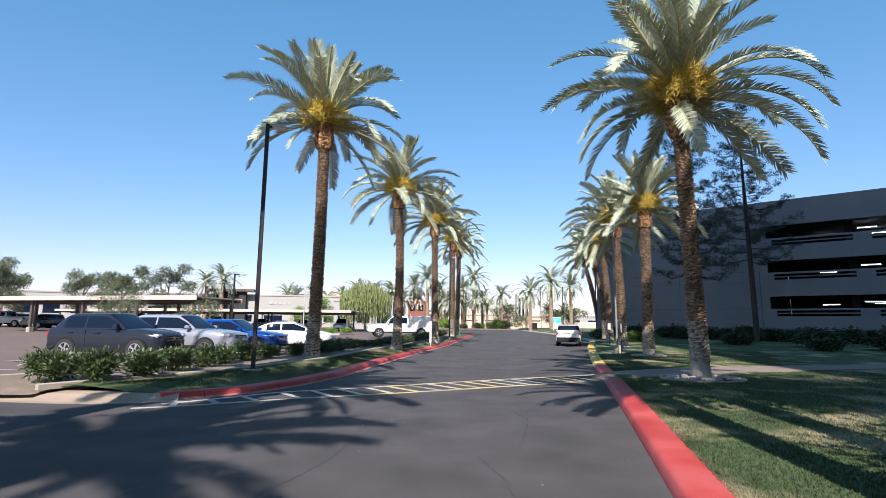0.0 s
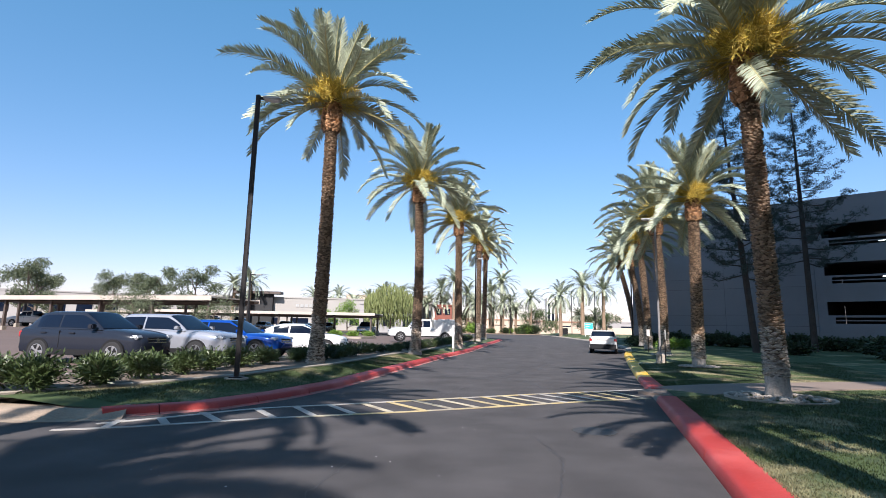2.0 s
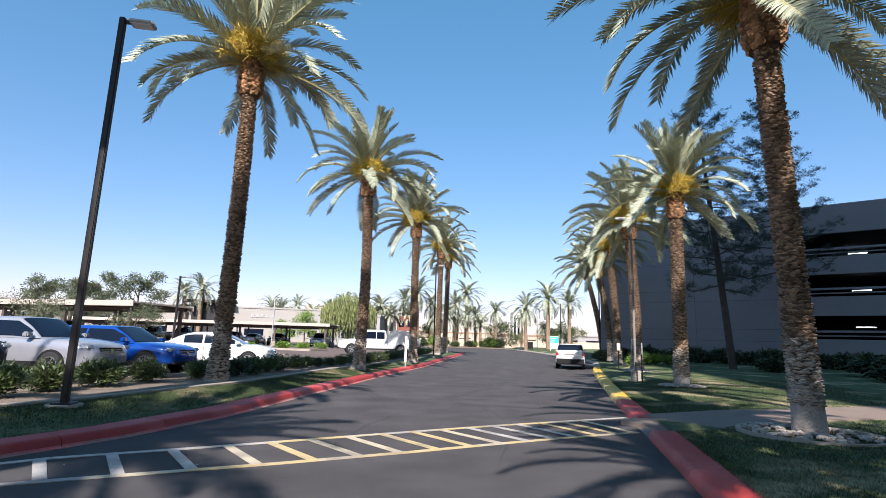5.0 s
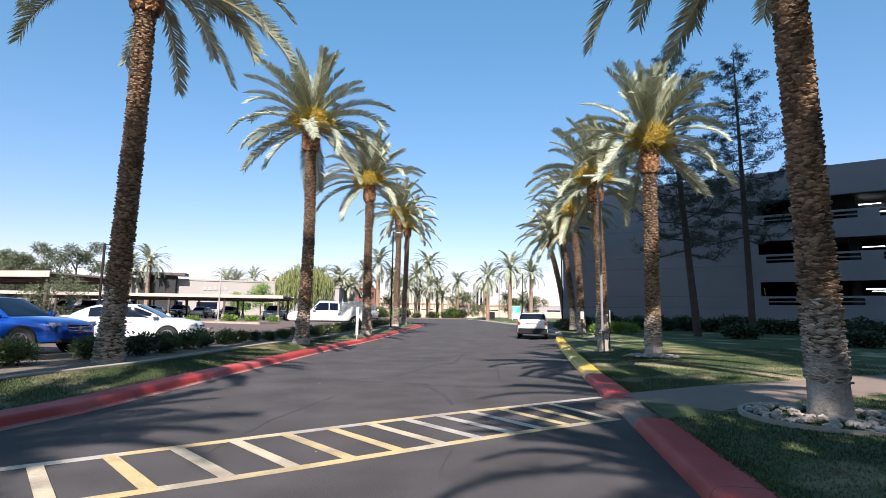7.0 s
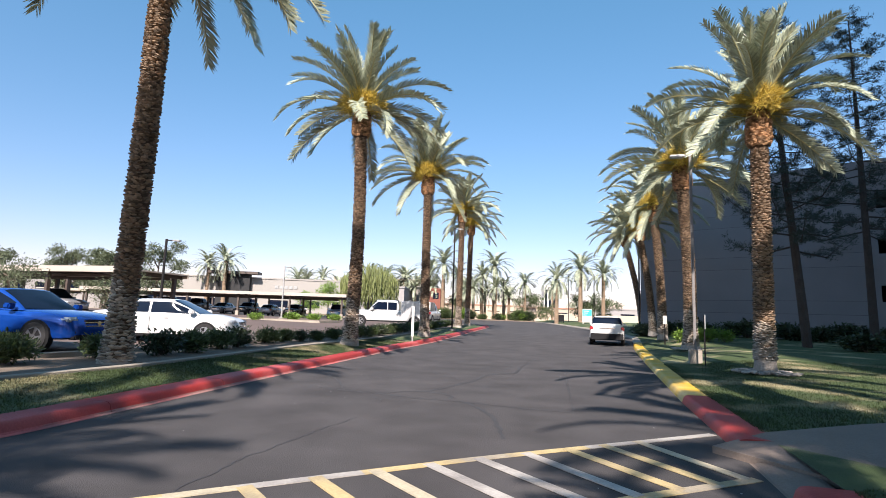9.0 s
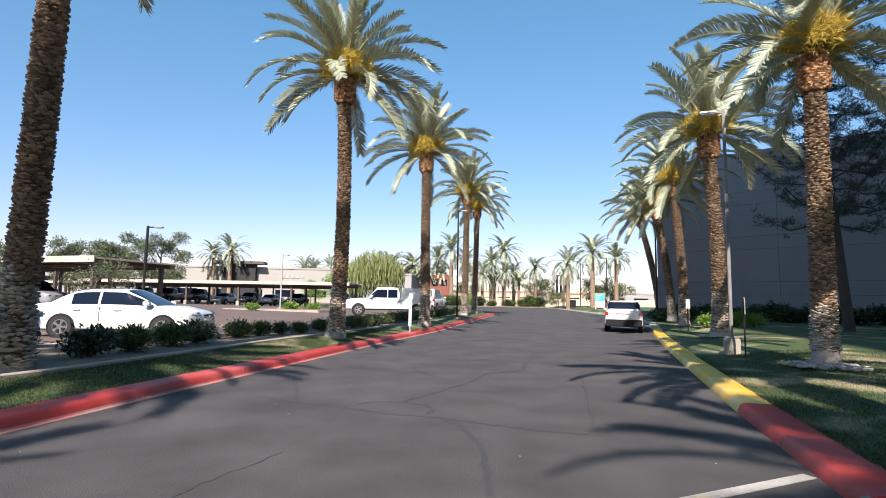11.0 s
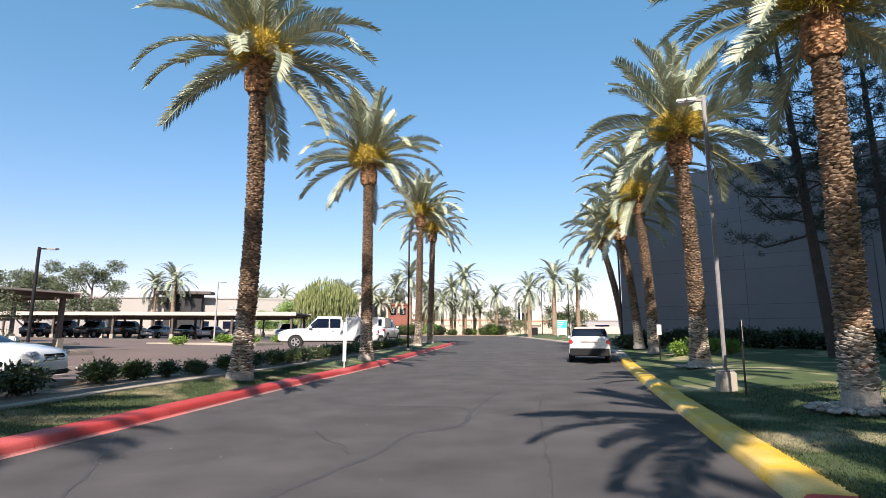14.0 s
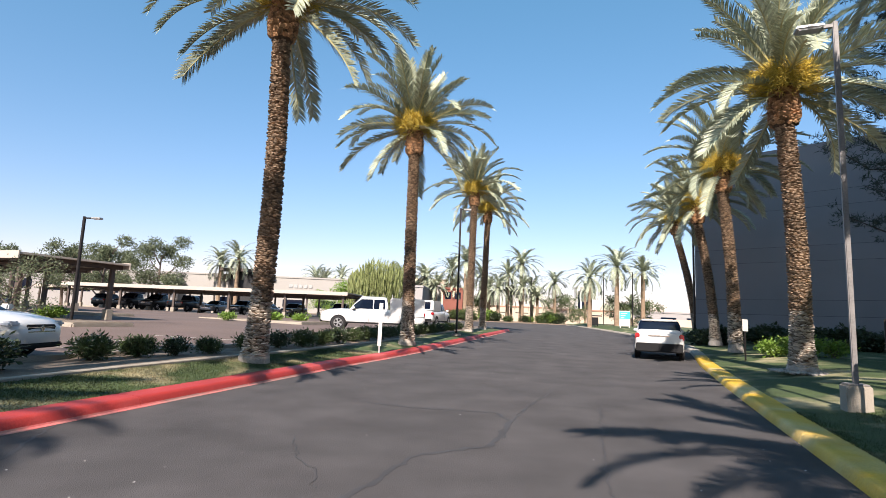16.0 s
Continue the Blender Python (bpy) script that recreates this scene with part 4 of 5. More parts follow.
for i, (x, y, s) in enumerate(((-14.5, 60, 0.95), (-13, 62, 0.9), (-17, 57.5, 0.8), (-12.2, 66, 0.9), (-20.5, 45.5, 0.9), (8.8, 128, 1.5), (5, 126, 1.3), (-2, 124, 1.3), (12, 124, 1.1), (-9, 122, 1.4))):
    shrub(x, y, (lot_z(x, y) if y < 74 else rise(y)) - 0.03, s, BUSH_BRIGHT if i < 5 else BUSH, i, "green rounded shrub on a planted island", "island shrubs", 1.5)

tuft = random.Random(17)
for i in range(20):
    x, y = tuft.uniform(-14, 15), tuft.uniform(123.5, 127)
    shrub(x, y, 1.0, tuft.uniform(1.4, 2.7), BUSH_BRIGHT if i % 4 == 0 else BUSH if i % 4 < 3 else BUSH_DARK, i, "bushy green shrub before the far garden wall", "far shrubs", 1.25)


def willow(x, y, z, h, r0):
    ob = empty("willow_tree", pose(x, y, z), "weeping willow with hanging yellow-green strands", "tree")
    part("trunk", tube([(0, 0, -0.1), (0.1, 0, h * 0.5), (0, 0.1, h * 0.8)], [0.22, 0.16, 0.08], 8), M["bark"], ob)
    g = np.random.default_rng(5)
    v, f = [], []
    for i in range(1000):
        a, q = g.uniform(0, 6.28), r0 * math.sqrt(g.uniform(0.05, 1))
        top = h * (1 - 0.35 * (q / r0) ** 2) * g.uniform(0.9, 1.04)
        low = g.uniform(0.08, 0.5) * h
        n = 7
        for k in range(n):
            zz = top + (low - top) * (k + g.random()) / n
            b = len(v)
            cx, cy, w = q * math.cos(a) + g.normal(0, 0.06), q * math.sin(a) + g.normal(0, 0.06), g.uniform(0.03, 0.075)
            t = g.uniform(0, 3.14)
            v += [(cx, cy, zz + 0.35), (cx + w * math.cos(t), cy + w * math.sin(t), zz), (cx, cy, zz - 0.5), (cx - w * math.cos(t), cy - w * math.sin(t), zz)]
            f.append((b, b + 1, b + 2, b + 3))
    link_mesh("crown", raw("crown", v, f), M["willow"], ob)


willow(-13.5, 92, 0.9, 8.6, 4.6)


def pine(x, y, z, h, seed, r0=3.6, first=0.3, lean=(0, 0)):
    rd = random.Random(seed)
    ob = empty("pine_tree", pose(x, y, z), "tall dark pine with open layered branches", "tree", "pines by the parking structure")
    bm = tube([(0, 0, -0.2), (lean[0] * 0.5, lean[1] * 0.5, h * 0.5), (lean[0], lean[1], h)], [0.24, 0.17, 0.03], 9)
    tufts = []
    n = 64
    for i in range(n):
        u = first + (1 - first) * (i + rd.random()) / n
        a = i * 2.4 + rd.uniform(-0.5, 0.5)
        reach = r0 * (1.05 - u) ** 0.6 * rd.uniform(0.55, 1.1) + 0.3
        p = Vector((lean[0] * u, lean[1] * u, h * u))
        d = Vector((math.cos(a), math.sin(a), rd.uniform(-0.05, 0.35)))
        mid_ = p + d * reach * 0.55 + Vector((0, 0, -0.08 * reach))
        tip = p + d * reach + Vector((0, 0, 0.22 * reach))
        tube([p, mid_, tip], [0.055 * (1.15 - u) + 0.012, 0.03 * (1.15 - u) + 0.01, 0.006], 5, bm=bm)
        m = int(5 + reach * 7)
        for k in range(m):
            w = 0.28 + 0.72 * (k + rd.random()) / m
            c = (p.lerp(mid_, w * 2) if w < 0.5 else mid_.lerp(tip, w * 2 - 1)) + Vector((rd.gauss(0, 0.16), rd.gauss(0, 0.16), rd.gauss(0.05, 0.1))) * (0.5 + reach * 0.3)
            tufts.append(c)
    part("trunk", bm, M["pine_bark"], ob, "dark slender trunk with branches")
    v, f = [], []
    for c in tufts:
        for _ in range(22):
            d = Vector((rd.gauss(0, 1), rd.gauss(0, 1), rd.gauss(0.35, 0.8))).normalized() * rd.uniform(0.12, 0.26)
            s = d.cross(Vector((rd.gauss(0, 1), rd.gauss(0, 1), rd.gauss(0, 1)))).normalized() * 0.018
            o = c + Vector((rd.gauss(0, 0.10), rd.gauss(0, 0.10), rd.gauss(0, 0.06)))
            b = len(v)
            v += [o - s, o + s, o + d]
            f.append((b, b + 1, b + 2))
    link_mesh("needles", raw("needles", v, f), M["needle"], ob)


pine(19.7, 39.6, 0.5, 18.2, 1, 4.6, 0.28, (-1.3, 0.2))
pine(26.0, 43.5, 0.5, 20.6, 2, 4.9, 0.32, (-0.3, 0))
# unseen pine added behind the start to cast shade on the lawn
pine(8.4, -2.0, 0.2, 13.0, 7, 3.6, 0.35)
# unseen broad trees, likewise added only for the shade they throw
for i, (x, y, s) in enumerate(((9.0, -4.2, 1.9), (10.6, -2.2, 2.1), (14.2, -1.2, 2.7), (18.0, -3.4, 2.4))):
    tree(x, y, 0.15, (5.0, 2.6, M["leaf"], 26000, 0.13, 6), "broad dark green unseen tree added to shade the lawn", "tree", "shade trees on the lawn", s, i * 50)


def far_palm_meshes(seed):
    rd = random.Random(seed)
    v, f = [], []
    for i in range(56):
        el, az = radians(rd.uniform(-45, 85)), i * 2.4 + rd.uniform(-0.3, 0.3)
        p, d, e = Vector((0, 0, 0)), [], el
        pts = []
        for k in range(8):
            pts.append(p.copy())
            p = p + Vector((math.cos(e) * math.cos(az), math.cos(e) * math.sin(az), math.sin(e))) * 0.42
            e -= 0.13 + 0.05 * k * 0.5
        side = Vector((-math.sin(az), math.cos(az), 0))
        for k in range(7):
            for s in (1, -1):
                for j in range(3):
                    o = pts[k].lerp(pts[k + 1], (j + 0.5) / 3)
                    t = (pts[k + 1] - pts[k]).normalized()
                    q = o + (side * s * 0.8 + t * 0.6 + Vector((0, 0, 0.1))) * 0.46 * (1 - 0.5 * abs(k - 3) / 4)
                    b = len(v)
                    v += [o - t * 0.065, o + t * 0.065, q]
                    f.append((b, b + 1, b + 2))
    crown = raw("crown", v, f)
    crown.materials.append(M["frond"])
    return crown


FAR_CROWN = [far_palm_meshes(s) for s in (1, 2, 3)]
bm_t = tube([(0, 0, -0.02), (0, 0, 0.5), (0, 0, 1.0)], [0.028, 0.023, 0.021], 8)
far_trunk = bpy.data.meshes.new("trunk")
bm_t.to_mesh(far_trunk)
bm_t.free()
far_trunk.materials.append(M["trunk"])
FAR_PALMS = [(17.6, 105, 10.6, 1.05), (21.8, 105, 10.8, 1.05), (25.8, 105, 8.6, 1.0), (29.5, 128, 5.5, 0.7), (-4.6, 98, 8.2, 0.95), (-2.6, 104, 9.4, 1.0), (1.2, 112, 7.0, 0.9), (4.4, 107, 8.6, 1.0), (6.8, 110, 9.5, 1.05), (9.0, 116, 7.5, 0.9), (13.6, 120, 8.0, 0.8), (-8, 108, 7.6, 0.9), (-10.5, 112, 8.4, 0.9), (0.2, 96, 7.0, 0.85), (5.4, 120, 6.5, 0.85), (3.0, 122, 7.2, 0.9), (7.6, 121, 6.6, 0.85), (10.5, 122, 6.0, 0.8), (-58, 128, 11, 1.15), (-54, 128, 10.6, 1.15), (-42, 150, 9.5, 1.2), (-38, 152, 9.8, 1.2), (-33, 150, 9.2, 1.2), (-28, 146, 9.6, 1.2), (-24, 148, 9.6, 1.2), (-20, 150, 9.4, 1.2), (-17, 126, 8.5, 1.1), (-46, 155, 9, 1.2), (-6, 128, 8.6, 1.0), (-12.5, 130, 9, 1.0), (24.0, 150, 8, 0.9), (34, 170, 7, 0.9)]
for i, (x, y, h, s) in enumerate(FAR_PALMS):
    h, s = h * (0.82 + 0.36 * (i * 37 % 11) / 10), s * (1.02 + 0.22 * (i * 53 % 7) / 6)
    if y < 124 and x < 16:
        far_y = 125.5 + 1.4 * (i % 5)
        k = (far_y - 10) / (y - 10)
        x, y, h, s = 2 + (x - 2) * k, far_y, h * k, s * k ** 0.5
    p = empty("date_palm", pose(x, y, 1.04 if y > 123 else lawn_z(x, y)), "distant date palm beyond the junction", "palm tree", "far palms")
    place("trunk", far_trunk, p, Matrix.Diagonal((13 * s, 13 * s, h * 0.9, 1)))
    place("crown", FAR_CROWN[i % 3], p, pose(0, 0, h * 0.9, 0, 0, i * 70) @ Matrix.Scale(1.25 * s, 4))


# ---- lamps and signs ----
def street_lamp(x, y, z, h, arm=0.9, turn=0.0, plinth=0.0, r=0.06, label="dark bronze steel street lamp with a flat head", paint="bronze"):
    ob = empty("street_lamp", pose(x, y, z, 0, 0, turn), label, "street lamp", "street lamps")
    if plinth:
        part("plinth", boxes((-0.2, 0.2, -0.2, 0.2, -0.2, plinth), bevel=0.02), M["kerb"], ob, "square concrete plinth")
    else:
        part("footing", cyl(0, 0, -0.1, 0.05, 0.3, sides=20), M["kerb"], ob, "round concrete footing")
    part("base_plate", boxes((-0.17, 0.17, -0.17, 0.17, plinth + 0.05 * (not plinth), plinth + 0.03 + 0.05 * (not plinth)), bevel=0.008), M[paint], ob)
    part("pole", boxes((-r, r, -r, r, plinth, h), bevel=0.015), M[paint], ob)
    part("arm", boxes((r, arm, -0.03, 0.03, h - 0.12, h - 0.05)), M[paint], ob)
    part("lamp_head", boxes((arm - 0.1, arm + 0.38, -0.14, 0.14, h - 0.13, h - 0.05), bevel=0.02), M["galv"], ob, "pale flat lamp head")
    part("lens", boxes((arm - 0.04, arm + 0.33, -0.11, 0.11, h - 0.145, h - 0.131)), M["lamp_glass"], ob)


street_lamp(-5.78, 16.3, 0.28, 7.9, 0.25, 10)
street_lamp(10.0, 30.2, 0.30, 7.5, 0.3, 165, 0.38, 0.045, "grey steel street lamp on a square concrete plinth", "post_grey")
street_lamp(0.75, 53.2, 0.5, 8.2, 0.3, 0)
street_lamp(-17.3, 43.2, 0.62, 5.2, 0.55, 0)
street_lamp(-16.5, 62.5, 0.75, 5.2, 0.3, 0, paint="galv", label="thin pale steel lamp post on a lot island")
street_lamp(17.2, 58.6, 0.75, 8.5, 0.3, 180)
street_lamp(23.0, 100.0, 0.8, 8.5, 0.3, 180)
street_lamp(20.3, 108.0, 0.9, 9.0, 0.3, 180)
street_lamp(9.5, 125.0, 1.0, 8.5, 0.3, 0)


def post_sign(x, y, z, h, w, sh, turn, label, face="sign_white", post="galv"):
    ob = empty("road_sign", pose(x, y, z, 0, 0, turn), label, "sign", "road signs")
    part("post", boxes((-0.03, 0.03, -0.02, 0.02, -0.2, h - 0.02)), M[post], ob)
    part("sign_plate", boxes((-w / 2, w / 2, -0.028, -0.022, h - sh, h), bevel=0.0), M[face], ob)
    for k in (0.2, 0.8):
        part("bolt", boxes((-0.012, 0.012, -0.036, -0.0285, h - sh * k - 0.012, h - sh * k + 0.012)), M["galv"], ob)


post_sign(-0.85, 38.6, 0.25, 1.75, 0.14, 1.55, -6, "slim pale flat marker post in the verge")
post_sign(9.9, 29.2, 0.28, 1.62, 0.32, 0.48, 60, "narrow grey sign on a dark post by the kerb", post="bronze")
post_sign(13.4, 42.3, 0.50, 1.5, 0.32, 0.48, 30, "narrow pale sign on a dark post by the kerb", post="bronze")
monument = empty("monument_sign", pose(20.6, 94.5, 0.78, 0, 0, 0), "teal and white site sign panel on two legs", "sign")
part("panel", boxes((-0.72, 0.72, -0.06, 0.06, 0.5, 2.6), bevel=0.01), M["sign_white"], monument)
part("teal_panel", boxes((-0.70, 0.70, -0.075, -0.062, 1.5, 2.5)), M["sign_teal"], monument)
for k in range(3):
    part("text_bar", boxes((-0.55, 0.3 - 0.2 * k, -0.085, -0.076, 2.2 - 0.3 * k, 2.3 - 0.3 * k)), M["sign_white"], monument)
for s in (-0.6, 0.6):
    part("leg", boxes((s - 0.06, s + 0.06, -0.05, 0.05, -0.2, 0.5)), M["sign_white"], monument)
bin_ = empty("dark_cabinet", pose(18.3, 106, 0.95), "low dark utility cabinet on the far verge", "utility box")
part("cabinet_body", boxes((-0.8, 0.8, -0.25, 0.25, 0.3, 1.5), bevel=0.02), M["black"], bin_)
for s in (-0.7, 0.7):
    part("leg", boxes((s - 0.05, s + 0.05, -0.05, 0.05, -0.1, 0.3)), M["black"], bin_)


# ---- vehicles ----
def loft(stations, material, parent, name, label="", smooth=38, cap=True):
    """A skin over cross-sections, each a list of (x, y, z) of the same length; closed round and mirrored shapes come as given."""
    bm = bmesh.new()
    rings = [[bm.verts.new(p) for p in s] for s in stations]
    n = len(rings[0])
    for u, w in zip(rings, rings[1:]):
        for k in range(n):
            bm.faces.new((u[k], u[(k + 1) % n], w[(k + 1) % n], w[k]))
    if cap:
        bm.faces.new(rings[0][::-1])
        bm.faces.new(rings[-1])
    bmesh.ops.recalc_face_normals(bm, faces=bm.faces)
    return part(name, bm, material, parent, label, smooth)


def section(x, zb, zt, w, crown=0.04):
    """The cross-section of a car's lower body at x."""
    h = zt - zb
    half = [(w * 0.80, zb), (w * 0.95, zb + 0.06 * h), (w, zb + 0.22 * h), (w * 0.985, zb + 0.42 * h), (w * 1.0, zb + 0.62 * h), (w * 0.985, zb + 0.80 * h), (w * 0.94, zb + 0.93 * h), (w * 0.84, zt), (w * 0.45, zt + crown * 0.8)]
    return [(x, y, z) for y, z in half] + [(x, 0, zt + crown)] + [(x, -y, z) for y, z in half[::-1]]


def quad_slab(bm, pts, t):
    """A thin plate on four corners, t thick along its normal."""
    p = [Vector(q) for q in pts]
    n = (p[1] - p[0]).cross(p[3] - p[0]).normalized() * t
    a, b = [bm.verts.new(q) for q in p], [bm.verts.new(q + n) for q in p]
    bm.faces.new(a[::-1])
    bm.faces.new(b)
    for i in range(4):
        bm.faces.new((a[i], a[(i + 1) % 4], b[(i + 1) % 4], b[i]))
    return bm


def wheel(parent, x, y, r, rim="alloy", side=1):
    w = empty_part("wheel", parent, pose(x, y, r))
    bm = tube([(0, -0.11 * side, 0), (0, 0.075 * side, 0), (0, 0.11 * side, 0)], [r, r, r * 0.93], 24)
    part("tyre", bm, M["rubber"], w, smooth=40)
    part("rim", tube([(0, 0.10 * side, 0), (0, 0.118 * side, 0)], [r * 0.66, r * 0.63], 20), M["alloy" if rim == "alloy" else rim], w)
    for k in range(5):
        a = k * 2 * math.pi / 5
        c, s = math.cos(a), math.sin(a)
        bm = bmesh.new()
        quad_slab(bm, [(r * 0.60 * math.cos(a + d), 0.121 * side, r * 0.60 * math.sin(a + d)) for d in (0.22, 0.98)] + [(r * 0.22 * math.cos(a + d), 0.121 * side, r * 0.22 * math.sin(a + d)) for d in (0.9, 0.3)], 0.003)
        part("rim_gap", bm, M["black"], w)
    return w


def empty_part(name, parent, m):
    ob = new(name)
    ob.parent = parent
    ob.matrix_basis = m
    return ob


def car(name, x, y, turn, paint, label, L=4.6, W=1.84, H=1.5, belt=0.98, hood=0.92, cowl=0.9, roof=(-1.2, 0.35), tail=-1.95, deck=None, nose=0.70, wheel_r=0.33, base=2.7, clear=0.24, rear_z=None, z=None, group="parked vehicles", cladding=False, boxy=0.0, category="car"):
    """Half lengths run from the middle: cowl = foot of the windscreen, roof = its ends, tail = foot of the rear window; deck = height of the boot lid or bed."""
    P = M[paint]
    gz = lot_z(x, y) if z is None else z
    ob = empty(name, pose(x, y, gz, 0, 0, turn), label, category, group)
    a, w = L / 2, W / 2
    deck = belt if deck is None else deck
    rz = belt if rear_z is None else rear_z
    prof = [(-a, clear + 0.22, rz - 0.16 + 0.1 * boxy, w * (0.80 + 0.12 * boxy)), (-a + 0.05, clear + 0.08, rz - 0.05 + 0.03 * boxy, w * (0.90 + 0.06 * boxy)), (-a + 0.22, clear, rz, w * (0.965 + 0.025 * boxy)), (tail, clear, max(deck, rz), w), (-0.5, clear - 0.02, belt, w), (0.3, clear - 0.02, belt - 0.01, w), (cowl, clear, belt - 0.03, w), (cowl + 0.35 * (a - cowl), clear, (belt + hood) / 2, w * 0.985), (a - 0.55, clear, hood - 0.02, w * 0.965), (a - 0.30, clear + 0.01, hood * 0.55 + nose * 0.45 + 0.02, w * 0.915), (a - 0.13, clear + 0.03, nose + 0.07, w * 0.83), (a - 0.04, clear + 0.06, nose - 0.02, w * 0.72), (a, clear + 0.14, nose - 0.12, w * 0.60)]
    loft([section(*s) for s in prof], P, ob, "body")
    zb, zr = belt - 0.03, H
    wb, wr = w * 0.90, w * 0.70
    x0, x1, x2, x3 = tail, roof[0], roof[1], cowl + 0.06
    cross = ((0.0, 1.0, 0.0), (0.10, 0.965, 0.30), (0.20, 0.885, 0.68), (0.25, 0.83, 0.86), (0.29, 0.76, 0.935), (0.35, 0.62, 0.975), (0.5, 0.0, 1.0))

    def height(xx):
        if xx < x1:
            return math.sin(max(0.0, xx - x0) / (x1 - x0) * math.pi / 2) ** 0.85 * 0.975
        if xx > x2:
            return (max(0.0, x3 - xx) / (x3 - x2)) ** 0.88 * 0.985
        k = (xx - x1) / (x2 - x1)
        return 0.975 + 0.01 * k + 0.085 * k * (1 - k)

    def skin(u, vv, lift=0.0):
        """A point of the cabin: u from tail to cowl, vv from one belt line over the roof to the other."""
        xx = x0 + (x3 - x0) * u
        m = min(vv, 1 - vv)
        k = float(np.interp(m, [c[0] for c in cross], [c[1] for c in cross]))
        hh = float(np.interp(m, [c[0] for c in cross], [c[2] for c in cross]))
        h = height(xx)
        taper = 1 + 0.06 * boxy - (0.10 - 0.06 * boxy) * max(0.0, 0.25 - u) / 0.25
        yy = (wb * taper * (k + (1 - k) * (1 - min(1, h * 1.6)) * 0.5)) + lift * (1.0 if m < 0.27 else 0.3)
        return Vector((xx + (lift if u > 0.7 and m > 0.2 else -lift if u < 0.15 else 0), yy if vv < 0.5 else -yy, zb + (zr - zb) * h * hh + (lift if m >= 0.2 else 0.0)))

    def patch(nm, us, vs, material, lift):
        bm = bmesh.new()
        g = [[bm.verts.new(skin(u, q, lift)) for q in vs] for u in us]
        for i in range(len(us) - 1):
            for j in range(len(vs) - 1):
                bm.faces.new((g[i][j], g[i][j + 1], g[i + 1][j + 1], g[i + 1][j]))
        bmesh.ops.remove_doubles(bm, verts=bm.verts, dist=0.0005)
        bmesh.ops.recalc_face_normals(bm, faces=bm.faces)
        if lift:
            ext = bmesh.ops.solidify(bm, geom=bm.faces[:], thickness=0.004)
        part(nm, bm, material, ob, smooth=35)

    us = sorted({i / 28 for i in range(29)})
    patch("cabin", us, [c[0] for c in cross] + [1 - c[0] for c in cross[-2::-1]], P, 0.0)
    ur0, ur1, uf = (x1 - x0) / (x3 - x0), (x2 - x0) / (x3 - x0), 1.0

    def steps(p, q, n):
        return [p + (q - p) * i / n for i in range(n + 1)]

    patch("windscreen", steps(ur1 + 0.015, 0.985, 8), steps(0.275, 0.725, 8), M["glass"], 0.006)
    patch("rear_window", steps(max(0.012, ur0 * 0.08), ur0 * 0.92, 6), steps(0.28 - 0.10 * boxy, 0.72 + 0.10 * boxy, 8), M["glass"], 0.006)
    mid_u = 0.5 * (ur0 * 0.6 + ur1) + 0.02
    for flip in (False, True):
        for u0, u1 in ((max(ur0 * 0.62, 0.10), mid_u - 0.012), (mid_u + 0.012, min(0.93, ur1 + 0.62 * (1 - ur1)))):
            q = steps(0.03, 0.225, 4)
            patch("side_window", steps(u0, u1, 8), [1 - k for k in q] if flip else q, M["glass"], 0.006)
    for s in (1, -1):
        part("sill_trim", boxes((-base / 2 + wheel_r, base / 2 - wheel_r, s * (w - 0.05), s * (w + 0.012), clear - 0.03, clear + (0.15 if cladding else 0.06)), bevel=0.01), M["black"], ob)
        for u in (0.30, 0.66):
            xx = x0 + (x3 - x0) * u
            part("door_handle", boxes((xx - 0.1, xx + 0.1, s * (w - 0.01), s * (w + 0.025), belt - 0.16, belt - 0.125), bevel=0.006), P, ob)
        part("door_seam", boxes(((x0 + x3) / 2 - 0.006, (x0 + x3) / 2 + 0.006, s * (w - 0.03), s * (w + 0.002), clear + 0.1, belt - 0.07)), M["black"], ob)
        part("mirror", boxes((x3 - 0.32, x3 - 0.14, s * (wb + 0.04), s * (wb + 0.24), zb + 0.03, zb + 0.17), bevel=0.03), P, ob)
        for bx in (-base / 2, base / 2):
            part("wheel_arch", tube([(bx, s * (w - 0.10), wheel_r), (bx, s * (w + 0.008), wheel_r)], wheel_r * 1.15, 24), M["black"], ob)
            wheel(ob, bx, s * (w - 0.085), wheel_r, side=s)
        part("headlight", boxes((a - 0.42, a - 0.07, s * w * 0.58, s * w * 0.885, nose - 0.03, nose + 0.09), bevel=0.04), M["lamp_glass"], ob)
        part("tail_light", boxes((-a + 0.005, -a + 0.17, s * w * (0.60 + 0.12 * boxy), s * w * 0.985, rz - 0.30, rz - 0.10 + 0.06 * boxy), bevel=0.03), M["tail"], ob)
        part("fog_lamp", boxes((a - 0.16, a - 0.03, s * w * 0.50, s * w * 0.72, clear + 0.14, clear + 0.22), bevel=0.015), M["black"], ob)
    part("grille", boxes((a - 0.12, a - 0.008, -w * 0.46, w * 0.46, nose - 0.20, nose + 0.02), bevel=0.02), M["black"], ob)
    for k in range(2):
        part("grille_bar", boxes((a - 0.03, a + 0.004, -w * 0.44, w * 0.44, nose - 0.05 - 0.09 * k, nose - 0.025 - 0.09 * k)), M["chrome"], ob)
    part("front_bumper", boxes((a - 0.22, a + 0.02, -w * 0.74, w * 0.74, clear + 0.01, clear + 0.12), bevel=0.03), M["black"], ob)
    part("rear_bumper", boxes((-a - 0.02, -a + 0.25, -w * 0.84, w * 0.84, clear + 0.02, clear + 0.24), bevel=0.03), M["black"], ob)
